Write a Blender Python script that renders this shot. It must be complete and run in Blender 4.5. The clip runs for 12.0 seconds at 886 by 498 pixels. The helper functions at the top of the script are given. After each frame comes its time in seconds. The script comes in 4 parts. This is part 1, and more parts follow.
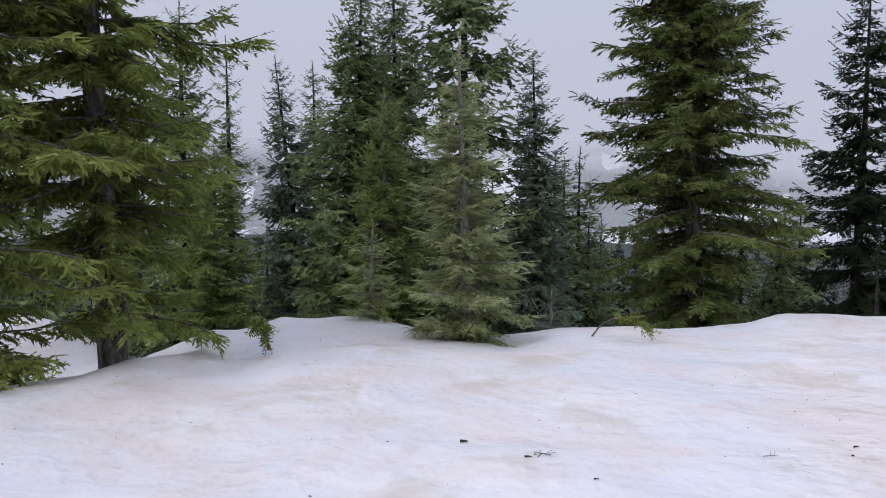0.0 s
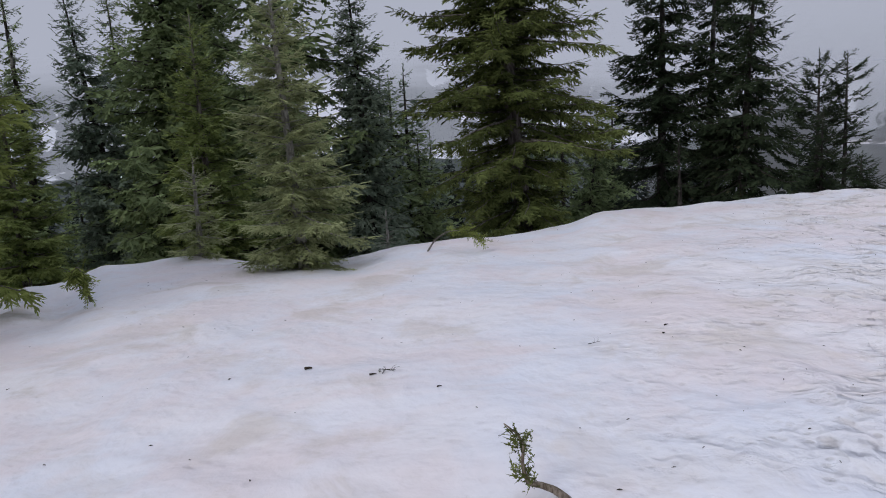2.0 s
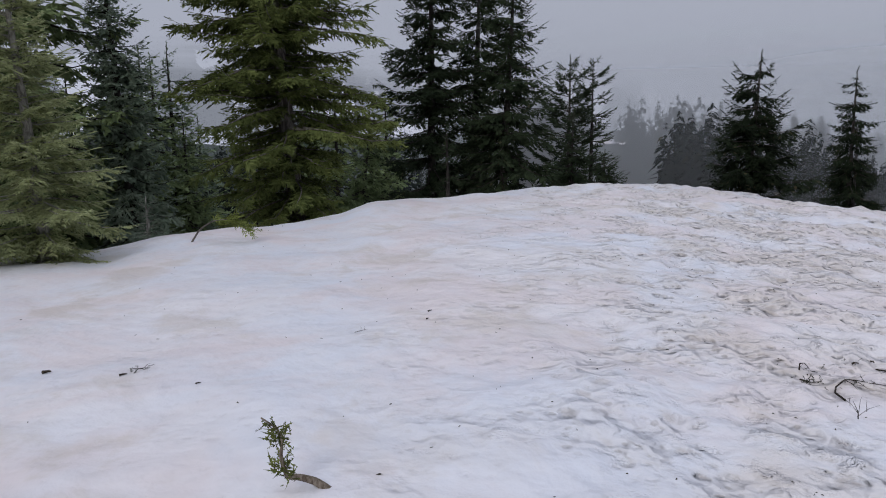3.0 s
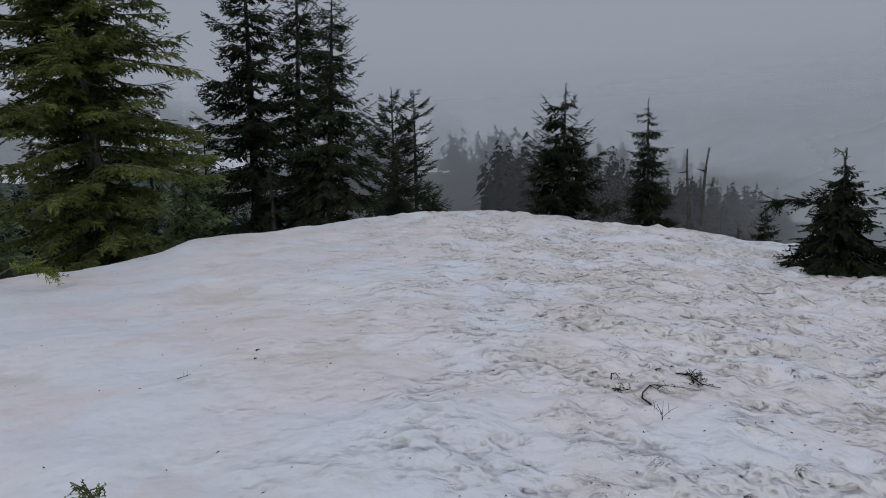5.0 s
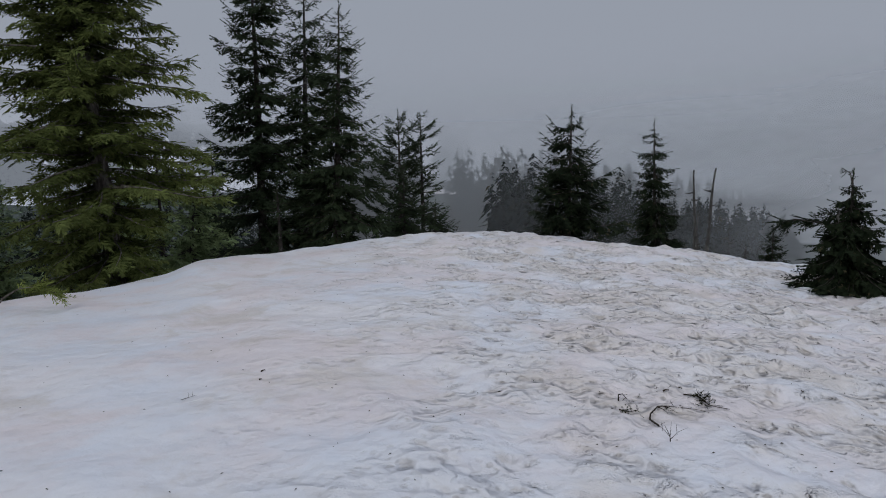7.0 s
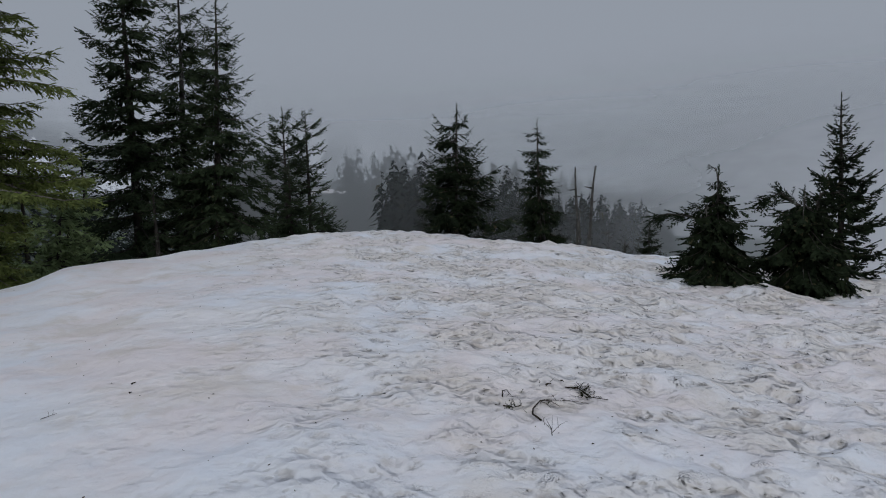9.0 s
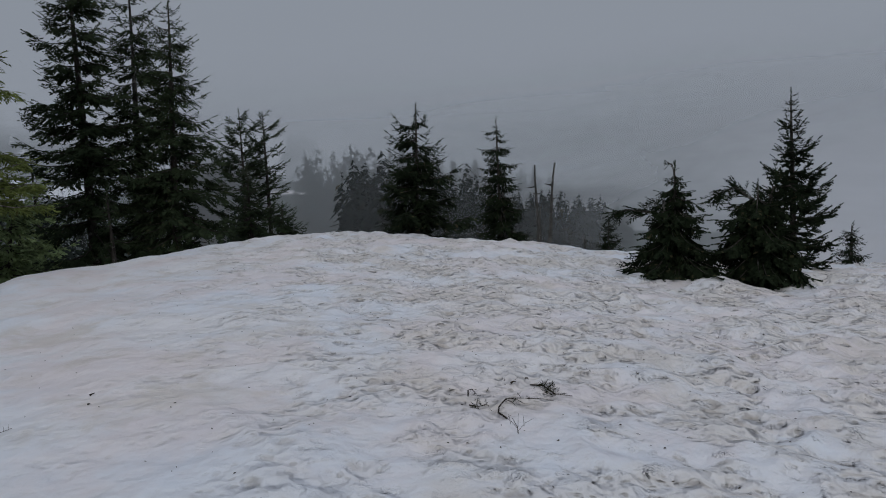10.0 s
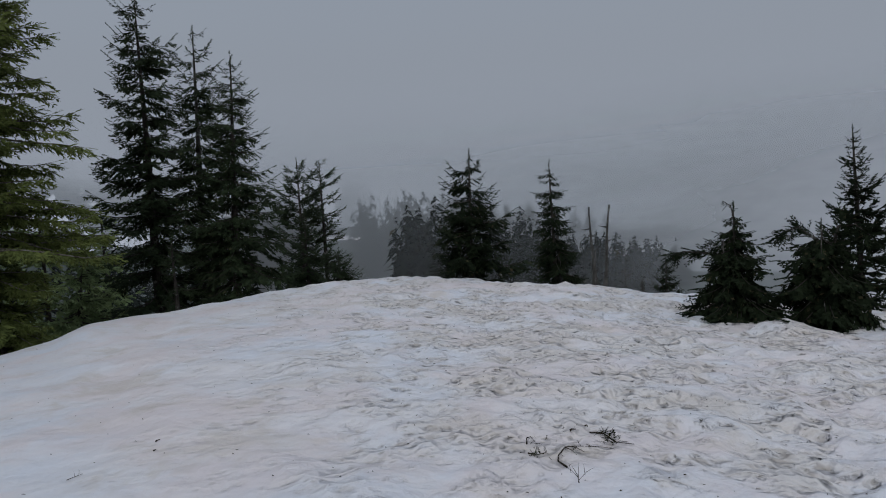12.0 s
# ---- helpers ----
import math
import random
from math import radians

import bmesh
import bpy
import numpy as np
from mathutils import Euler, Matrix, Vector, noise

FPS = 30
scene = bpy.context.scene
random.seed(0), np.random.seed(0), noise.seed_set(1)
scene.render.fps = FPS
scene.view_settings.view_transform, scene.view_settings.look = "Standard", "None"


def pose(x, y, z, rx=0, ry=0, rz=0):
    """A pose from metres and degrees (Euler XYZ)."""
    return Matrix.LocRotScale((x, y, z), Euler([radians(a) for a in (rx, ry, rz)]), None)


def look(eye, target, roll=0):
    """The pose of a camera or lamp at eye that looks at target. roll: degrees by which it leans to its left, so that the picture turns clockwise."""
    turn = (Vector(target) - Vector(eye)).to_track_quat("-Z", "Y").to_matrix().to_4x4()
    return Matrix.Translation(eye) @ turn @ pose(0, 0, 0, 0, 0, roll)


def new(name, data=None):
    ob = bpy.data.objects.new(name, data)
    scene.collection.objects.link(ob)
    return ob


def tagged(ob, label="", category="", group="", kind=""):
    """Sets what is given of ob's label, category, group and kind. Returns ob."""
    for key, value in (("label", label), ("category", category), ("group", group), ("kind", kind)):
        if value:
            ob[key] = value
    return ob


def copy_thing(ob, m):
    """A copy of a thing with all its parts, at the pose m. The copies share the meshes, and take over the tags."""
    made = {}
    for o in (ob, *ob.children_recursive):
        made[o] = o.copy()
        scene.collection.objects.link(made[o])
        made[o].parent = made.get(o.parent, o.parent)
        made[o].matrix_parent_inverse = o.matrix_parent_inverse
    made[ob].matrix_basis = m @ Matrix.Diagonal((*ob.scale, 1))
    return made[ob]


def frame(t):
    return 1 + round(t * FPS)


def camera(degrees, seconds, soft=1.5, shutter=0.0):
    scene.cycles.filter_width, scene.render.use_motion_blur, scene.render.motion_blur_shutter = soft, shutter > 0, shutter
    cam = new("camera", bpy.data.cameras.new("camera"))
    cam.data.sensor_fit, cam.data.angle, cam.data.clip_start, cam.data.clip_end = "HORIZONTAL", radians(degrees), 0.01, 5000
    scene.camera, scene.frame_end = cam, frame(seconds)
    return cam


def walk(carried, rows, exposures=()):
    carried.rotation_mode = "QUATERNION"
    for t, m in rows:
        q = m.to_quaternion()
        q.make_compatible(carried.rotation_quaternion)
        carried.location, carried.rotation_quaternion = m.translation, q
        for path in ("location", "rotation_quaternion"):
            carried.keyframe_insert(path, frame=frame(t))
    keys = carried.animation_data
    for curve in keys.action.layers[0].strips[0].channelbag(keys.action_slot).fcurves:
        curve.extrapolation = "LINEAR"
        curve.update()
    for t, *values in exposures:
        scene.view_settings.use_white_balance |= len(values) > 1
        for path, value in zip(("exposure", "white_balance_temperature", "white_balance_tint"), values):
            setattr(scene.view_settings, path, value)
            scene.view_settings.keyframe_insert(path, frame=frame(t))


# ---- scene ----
cam = camera(61.0, 12.0, soft=1.0)
PATH = [
    (0, (-0.000, 0.001, 1.602), (-0.181, 1.989, 1.476), 0.52),
    (0.5, (0.025, 0.004, 1.599), (0.049, 1.999, 1.461), -0.18),
    (1, (0.063, -0.016, 1.603), (0.235, 1.969, 1.432), -4.31),
    (1.5, (0.053, 0.015, 1.592), (0.266, 1.983, 1.302), -3.95),
    (2, (0.052, 0.028, 1.587), (0.294, 1.985, 1.247), -3.46),
    (2.5, (0.086, 0.026, 1.585), (0.589, 1.927, 1.221), -1.67),
    (3, (0.138, 0.038, 1.571), (0.939, 1.829, 1.184), -0.73),
    (3.5, (0.186, 0.041, 1.564), (1.223, 1.702, 1.160), -0.59),
    (3.7, (0.197, 0.048, 1.565), (1.303, 1.665, 1.160), -0.44),
    (5.5, (0.149, -0.014, 1.597), (1.343, 1.564, 1.309), -1.61),
    (6, (0.149, -0.010, 1.592), (1.338, 1.575, 1.322), -1.56),
    (6.5, (0.152, -0.007, 1.586), (1.335, 1.584, 1.323), -1.43),
    (8.3, (0.226, 0.013, 1.580), (1.427, 1.592, 1.328), -1.90),
    (8.5, (0.232, 0.014, 1.583), (1.489, 1.548, 1.325), -1.72),
    (8.8, (0.253, 0.014, 1.578), (1.605, 1.463, 1.312), -1.46),
    (9, (0.268, 0.014, 1.575), (1.667, 1.416, 1.304), -1.61),
    (9.5, (0.290, 0.016, 1.574), (1.756, 1.348, 1.298), -2.08),
    (10, (0.265, 0.017, 1.590), (1.734, 1.346, 1.312), -2.46),
    (10.5, (0.254, 0.013, 1.597), (1.719, 1.348, 1.329), -2.65),
    (11, (0.258, 0.021, 1.589), (1.716, 1.363, 1.318), -2.88),
    (11.5, (0.230, 0.017, 1.611), (1.636, 1.422, 1.388), -3.29),
    (12, (0.233, 0.004, 1.615), (1.616, 1.440, 1.459), -3.60),
]
EXPOSURES = [(0, 0.0, 6420, 10), (1, -0.13, 6400, 11), (1.5, -0.34, 6420, 10), (2.5, -0.38, 6400, 9), (3.5, -0.58, 6450, 7), (5.5, -0.84, 6400, 4), (6.5, -0.79, 6400, 4), (8.5, -0.79, 6400, 3), (9, -0.86, 6400, 2), (9.5, -1.02, 6400, 2), (10.5, -1.04, 6400, 2), (12, -0.93, 6350, 2)]
walk(cam, [(t, look(eye, target, roll)) for t, eye, target, roll in PATH], EXPOSURES)

# ---- sky and light: a thick overcast, a little brighter to the north-west ----
world = bpy.data.worlds.new("overcast_sky")
scene.world = world
world.use_nodes = True
wn, wl = world.node_tree.nodes, world.node_tree.links
wn.clear()
sky = wn.new("ShaderNodeTexSky")
sky.sky_type, sky.sun_disc = "NISHITA", False
sky.sun_elevation, sky.sun_rotation = radians(36), radians(-129)
w_co = wn.new("ShaderNodeTexCoord")
w_sep = wn.new("ShaderNodeSeparateXYZ")
wl.new(w_co.outputs["Generated"], w_sep.inputs[0])
w_up = wn.new("ShaderNodeMapRange")
w_up.inputs["From Min"].default_value, w_up.inputs["From Max"].default_value = 0.25, 1.0
w_up.inputs["To Min"].default_value, w_up.inputs["To Max"].default_value = 5.8, 11.3
wl.new(w_sep.outputs["Z"], w_up.inputs["Value"])
w_dot = wn.new("ShaderNodeVectorMath")
w_dot.operation = "DOT_PRODUCT"
w_dot.inputs[1].default_value = (-0.57, 0.82, 0.0)
wl.new(w_co.outputs["Generated"], w_dot.inputs[0])
w_side = wn.new("ShaderNodeMapRange")
w_side.inputs["From Min"].default_value, w_side.inputs["From Max"].default_value = -1.0, 1.0
w_side.inputs["To Min"].default_value, w_side.inputs["To Max"].default_value = 0.99, 1.05
wl.new(w_dot.outputs["Value"], w_side.inputs["Value"])
w_mul = wn.new("ShaderNodeMath")
w_mul.operation = "MULTIPLY"
wl.new(w_up.outputs[0], w_mul.inputs[0])
wl.new(w_side.outputs[0], w_mul.inputs[1])
w_tint = wn.new("ShaderNodeVectorMath")
w_tint.operation = "SCALE"
w_tint.inputs[0].default_value = (0.925, 0.97, 1.165)
wl.new(w_mul.outputs[0], w_tint.inputs["Scale"])
w_mix = wn.new("ShaderNodeMixRGB")
w_mix.inputs[0].default_value = 0.94
wl.new(sky.outputs[0], w_mix.inputs[1])
wl.new(w_tint.outputs[0], w_mix.inputs[2])
w_bg = wn.new("ShaderNodeBackground")
w_bg.inputs["Strength"].default_value = 0.1
wl.new(w_mix.outputs[0], w_bg.inputs[0])
w_out = wn.new("ShaderNodeOutputWorld")
wl.new(w_bg.outputs[0], w_out.inputs[0])

sun_data = bpy.data.lights.new("sun", "SUN")
sun_data.energy, sun_data.angle, sun_data.color = 1.3, radians(22), (1.0, 0.97, 0.93)
sun = new("sun", sun_data)
sun.matrix_world = look((-32, -26, 30), (0, 0, 0))


# ---- materials ----
class Nodes:
    """A node material with short calls."""

    def __init__(self, name):
        self.mat = bpy.data.materials.new(name)
        self.mat.use_nodes = True
        self.n, self.l = self.mat.node_tree.nodes, self.mat.node_tree.links
        self.bsdf = self.n["Principled BSDF"]
        self.out = self.n["Material Output"]
        self.co = self.n.new("ShaderNodeTexCoord").outputs["Object"]

    def put(self, value, socket):
        if hasattr(value, "is_output"):
            self.l.new(value, socket)
        else:
            socket.default_value = value

    def noise(self, scale, detail=4.0, rough=0.55, warp=0.0, co=None):
        k = self.n.new("ShaderNodeTexNoise")
        self.l.new(co or self.co, k.inputs["Vector"])
        k.inputs["Scale"].default_value, k.inputs["Detail"].default_value = scale, detail
        k.inputs["Roughness"].default_value, k.inputs["Distortion"].default_value = rough, warp
        return k.outputs["Fac"]

    def cells(self, scale, co):
        k = self.n.new("ShaderNodeTexVoronoi")
        k.feature = "SMOOTH_F1"
        self.l.new(co, k.inputs["Vector"])
        k.inputs["Scale"].default_value, k.inputs["Smoothness"].default_value = scale, 0.35
        return k.outputs["Distance"]

    def stretch(self, x, y, z):
        k = self.n.new("ShaderNodeMapping")
        self.l.new(self.co, k.inputs["Vector"])
        k.inputs["Scale"].default_value = (x, y, z)
        return k.outputs[0]

    def ramp(self, value, lo, hi, a=0.0, b=1.0, smooth=True):
        k = self.n.new("ShaderNodeMapRange")
        k.interpolation_type = "SMOOTHSTEP" if smooth else "LINEAR"
        self.put(value, k.inputs["Value"])
        for key, v in (("From Min", lo), ("From Max", hi), ("To Min", a), ("To Max", b)):
            self.put(v, k.inputs[key])
        return k.outputs[0]

    def math(self, op, a, b=0.0):
        k = self.n.new("ShaderNodeMath")
        k.operation = op
        self.put(a, k.inputs[0]), self.put(b, k.inputs[1])
        return k.outputs[0]

    def mix(self, fac, a, b, mode="MIX"):
        k = self.n.new("ShaderNodeMixRGB")
        k.blend_type = mode
        self.put(fac, k.inputs[0])
        self.put(a if hasattr(a, "is_output") else (*a, 1), k.inputs[1])
        self.put(b if hasattr(b, "is_output") else (*b, 1), k.inputs[2])
        return k.outputs[0]

    def bump(self, height, strength, distance, before=None):
        k = self.n.new("ShaderNodeBump")
        k.inputs["Strength"].default_value, k.inputs["Distance"].default_value = strength, distance
        self.l.new(height, k.inputs["Height"])
        if before:
            self.l.new(before, k.inputs["Normal"])
        return k.outputs[0]

    def finish(self, colour, rough=0.7, normal=None, spec=0.3):
        self.put(colour if hasattr(colour, "is_output") else (*colour, 1), self.bsdf.inputs["Base Color"])
        self.put(rough, self.bsdf.inputs["Roughness"])
        self.bsdf.inputs["Specular IOR Level"].default_value = spec
        if normal:
            self.l.new(normal, self.bsdf.inputs["Normal"])
        return self.mat


def snow_material():
    m = Nodes("old_snow")
    sep = m.n.new("ShaderNodeSeparateXYZ")
    m.l.new(m.co, sep.inputs[0])
    # the trodden, dirty side lies towards +x
    across = m.math("SUBTRACT", sep.outputs["X"], m.math("MULTIPLY", sep.outputs["Y"], 0.55))
    dirty = m.ramp(across, -1.8, 4.4, 0.14, 1.2)
    trodden = m.ramp(across, -2.0, 4.0, 0.15, 1.0)
    broad = m.noise(0.45, 5, 0.6, 0.3)
    drift = m.noise(1.1, 6, 0.62, 0.4, m.stretch(1.1, 0.9, 1))
    cup = m.noise(3.6, 3, 0.5)
    dent = m.noise(6.5, 2, 0.45)
    hoof = m.noise(13.0, 2, 0.45)
    fine = m.noise(34.0, 4, 0.65)
    # clean bluish patches lie between trodden, soiled ones
    soiled = m.ramp(m.noise(1.5, 6, 0.66), 0.40, 0.62)
    worn = m.math("MULTIPLY", soiled, dirty)
    col = m.mix(m.ramp(broad, 0.35, 0.65), (0.73, 0.745, 0.81), (0.80, 0.765, 0.78))
    pink = m.ramp(m.noise(0.55, 5, 0.65, 0.4), 0.42, 0.62)
    col = m.mix(m.math("MULTIPLY", pink, 0.62), col, (0.75, 0.64, 0.63))
    # tan drifts of dust on the smooth side
    stain = m.math("MULTIPLY", m.ramp(drift, 0.50, 0.62), m.ramp(broad, 0.36, 0.58))
    col = m.mix(m.math("MULTIPLY", stain, 0.6), col, (0.60, 0.535, 0.48))
    col = m.mix(m.math("MULTIPLY", worn, 0.62), col, (0.70, 0.645, 0.61))
    # pits of many sizes, laid out flat and jostled; dirt gathers in them
    flat = m.n.new("ShaderNodeVectorMath")
    flat.operation = "ADD"
    m.l.new(m.stretch(1, 1, 0), flat.inputs[0])
    m.l.new(m.math("MULTIPLY", m.noise(6.0, 2, 0.5), 0.10), flat.inputs[1])
    flat = flat.outputs[0]
    big, small = m.cells(5.5, flat), m.cells(12.0, flat)
    edge = m.math("MULTIPLY", m.math("SUBTRACT", hoof, 0.5), 0.5)
    hollow = m.ramp(m.math("ADD", big, edge), 0.20, 0.46, 1.0, 0.0)
    kept = m.ramp(dent, 0.40, 0.58)
    col = m.mix(m.math("MULTIPLY", m.math("MULTIPLY", hollow, kept), m.ramp(worn, 0.0, 0.9, 0.06, 0.74)), col, (0.43, 0.375, 0.335))
    nick = m.math("MULTIPLY", m.ramp(m.math("ADD", small, edge), 0.14, 0.30, 1.0, 0.0), m.ramp(dent, 0.60, 0.46))
    col = m.mix(m.math("MULTIPLY", nick, m.ramp(worn, 0.0, 0.9, 0.06, 0.66)), col, (0.30, 0.265, 0.235))
    crumbs = m.math("MULTIPLY", m.ramp(fine, 0.66, 0.70), m.ramp(dent, 0.56, 0.42))
    col = m.mix(m.math("MULTIPLY", crumbs, m.ramp(worn, 0.0, 1.0, 0.1, 0.45)), col, (0.15, 0.13, 0.11))

    def dug(height, depth):
        return m.math("MULTIPLY", m.math("SUBTRACT", height, 0.5), depth)

    nrm = m.bump(dug(cup, trodden), 0.6, 0.15)
    nrm = m.bump(dug(big, m.ramp(worn, 0.0, 0.8, 0.12, 1.0)), 0.8, 0.12, nrm)
    nrm = m.bump(dug(small, m.ramp(worn, 0.0, 0.8, 0.06, 1.0)), 0.8, 0.06, nrm)
    nrm = m.bump(dug(hoof, m.ramp(worn, 0.0, 0.8, 0.12, 1.0)), 0.6, 0.04, nrm)
    nrm = m.bump(drift, 0.3, 0.10, nrm)
    nrm = m.bump(dug(fine, trodden), 0.4, 0.012, nrm)
    return m.finish(col, m.ramp(fine, 0.3, 0.7, 0.45, 0.75), nrm, 0.35)


def mountain_material():
    m = Nodes("forested_slope")
    open_land = m.n.new("ShaderNodeAttribute")
    open_land.attribute_name = "open_land"
    trees = m.noise(0.11, 5, 0.75)
    ragged = m.math("ADD", open_land.outputs["Fac"], m.math("MULTIPLY", m.math("SUBTRACT", trees, 0.5), 0.5))
    col = m.mix(trees, (0.02, 0.03, 0.026), (0.085, 0.10, 0.09))
    col = m.mix(m.ramp(ragged, 0.19, 0.29), col, (0.84, 0.85, 0.88))
    return m.finish(col, 0.9, m.bump(trees, 0.8, 3.0))


def needle_material(name, dark, light, through_light=0.18):
    """Conifer foliage: two greens, varied by spray and by patch."""
    m = Nodes(name)
    tone_attr = m.n.new("ShaderNodeAttribute")
    tone_attr.attribute_name = "spray_tone"
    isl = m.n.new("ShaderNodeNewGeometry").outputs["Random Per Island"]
    # leans to the dark green inside the crown, its shade put into colour
    fresh = m.math("ADD", m.math("MULTIPLY", tone_attr.outputs["Fac"], 0.68), m.math("MULTIPLY", isl, 0.32))
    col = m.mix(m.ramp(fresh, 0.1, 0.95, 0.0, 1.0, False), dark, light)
    col = m.mix(m.ramp(m.noise(1.6, 3), 0.45, 0.7, 0.0, 0.35), col, tuple(0.5 * (a + b) for a, b in zip(dark, light)))
    col = m.mix(m.ramp(isl, 0.97, 0.99, 0.0, 0.4), col, (0.11, 0.085, 0.05))
    mat = m.finish(col, 0.85, None, 0.04)
    tr = m.n.new("ShaderNodeBsdfTranslucent")
    m.put(m.mix(0.5, col, light), tr.inputs[0])
    add = m.n.new("ShaderNodeMixShader")
    add.inputs[0].default_value = through_light
    m.l.new(m.bsdf.outputs[0], add.inputs[1])
    m.l.new(tr.outputs[0], add.inputs[2])
    m.l.new(add.outputs[0], m.out.inputs["Surface"])
    return mat


def bark_material(name, dark, light, scale=14.0):
    m = Nodes(name)
    ridge = m.noise(scale, 6, 0.7, 0.4, m.stretch(1, 1, 0.3))
    lichen = m.ramp(m.noise(5, 5, 0.7), 0.56, 0.66)
    col = m.mix(m.ramp(ridge, 0.35, 0.65), dark, light)
    col = m.mix(m.math("MULTIPLY", lichen, 0.6), col, (0.30, 0.30, 0.27))
    return m.finish(col, 0.9, m.bump(ridge, 0.8, 0.02), 0.15)


def fog_material(name, nodes_of_opacity, tint=(0.96, 0.97, 0.99), glow=0.0):
    """Drifting cloud: scatters sky light forwards and back, and lets the rest through. With glow, it gives off light of
    its own instead of scattering.
    """
    m = Nodes(name)
    uv = m.n.new("ShaderNodeTexCoord").outputs["UV"]
    sep = m.n.new("ShaderNodeSeparateXYZ")
    m.l.new(uv, sep.inputs[0])
    opacity = nodes_of_opacity(m, sep.outputs["X"], sep.outputs["Y"], uv)
    dif, tra, clear = (m.n.new("ShaderNodeBsdf" + k) for k in ("Diffuse", "Translucent", "Transparent"))
    dif.inputs[0].default_value = tra.inputs[0].default_value = (*tint, 1)
    half, veil = m.n.new("ShaderNodeMixShader"), m.n.new("ShaderNodeMixShader")
    m.l.new(dif.outputs[0], half.inputs[1]), m.l.new(tra.outputs[0], half.inputs[2])
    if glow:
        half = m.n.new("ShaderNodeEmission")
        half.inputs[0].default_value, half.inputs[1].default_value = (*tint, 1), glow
    m.l.new(opacity, veil.inputs[0])
    m.l.new(clear.outputs[0], veil.inputs[1]), m.l.new(half.outputs[0], veil.inputs[2])
    m.l.new(veil.outputs[0], m.out.inputs["Surface"])
    return m.mat


SNOW, SLOPE = snow_material(), mountain_material()
GREEN_HEMLOCK = needle_material("hemlock_needles", (0.05, 0.065, 0.02), (0.35, 0.40, 0.115), 0.28)
# darkened twin of the hemlock green: lower exposure put into its colour
GREEN_HEMLOCK_DIM = needle_material("dimmed_hemlock_needles", (0.035, 0.047, 0.016), (0.18, 0.21, 0.068), 0.13)
GREEN_FIR = needle_material("fir_needles", (0.13, 0.145, 0.07), (0.50, 0.54, 0.28), 0.35)
GREEN_MID = needle_material("mid_green_needles", (0.06, 0.085, 0.03), (0.31, 0.37, 0.125), 0.25)
GREEN_DARK = needle_material("dark_needles", (0.055, 0.076, 0.036), (0.28, 0.35, 0.165))
GREEN_BLUE = needle_material("blue_green_needles", (0.055, 0.078, 0.055), (0.28, 0.34, 0.25))
# darkened needle copies: the camera's deeper tones to the right put into colour
GREEN_DUSK = needle_material("dimmed_needles", (0.01, 0.016, 0.009), (0.058, 0.078, 0.042), 0.12)
GREEN_BLACK = needle_material("darkened_needles", (0.005, 0.008, 0.0045), (0.026, 0.036, 0.019), 0.1)
GREEN_FAR = needle_material("far_needles", (0.012, 0.016, 0.014), (0.05, 0.06, 0.052))
BARK = bark_material("grey_bark", (0.055, 0.045, 0.038), (0.20, 0.18, 0.16))
BARK_PALE = bark_material("pale_fir_bark", (0.15, 0.14, 0.12), (0.38, 0.36, 0.32), 30.0)
BARK_DARK = bark_material("dark_bark", (0.018, 0.015, 0.013), (0.06, 0.053, 0.047))
DEAD = bark_material("weathered_dead_wood", (0.022, 0.02, 0.018), (0.115, 0.11, 0.105))
TWIG = bark_material("wet_twig", (0.018, 0.014, 0.011), (0.07, 0.055, 0.04), 60.0)


# ---- mesh helpers ----
def mesh_object(name, verts, faces, material, parent=None, label="", smooth=False):
    me = bpy.data.meshes.new(name)
    verts, faces = np.asarray(verts, np.float32), np.asarray(faces, np.int32)
    side = faces.shape[1]
    me.vertices.add(len(verts))
    me.vertices.foreach_set("co", verts.ravel())
    me.loops.add(faces.size)
    me.loops.foreach_set("vertex_index", faces.ravel())
    me.polygons.add(len(faces))
    me.polygons.foreach_set("loop_start", np.arange(0, faces.size, side, dtype=np.int32))
    if smooth:
        me.polygons.foreach_set("use_smooth", np.ones(len(faces), bool))
    me.update(calc_edges=True)
    me.validate()
    if material:
        me.materials.append(material)
    ob = new(name, me)
    ob.parent = parent
    if label:
        tagged(ob, label)
    return ob


def thing(name, x, y, z, label, category, group="", kind=""):
    ob = new(name)
    ob.location = (x, y, z)
    return tagged(ob, label, category, group, kind)


def unit(v):
    v = np.asarray(v, float)
    return v / (np.linalg.norm(v, axis=-1, keepdims=True) + 1e-9)


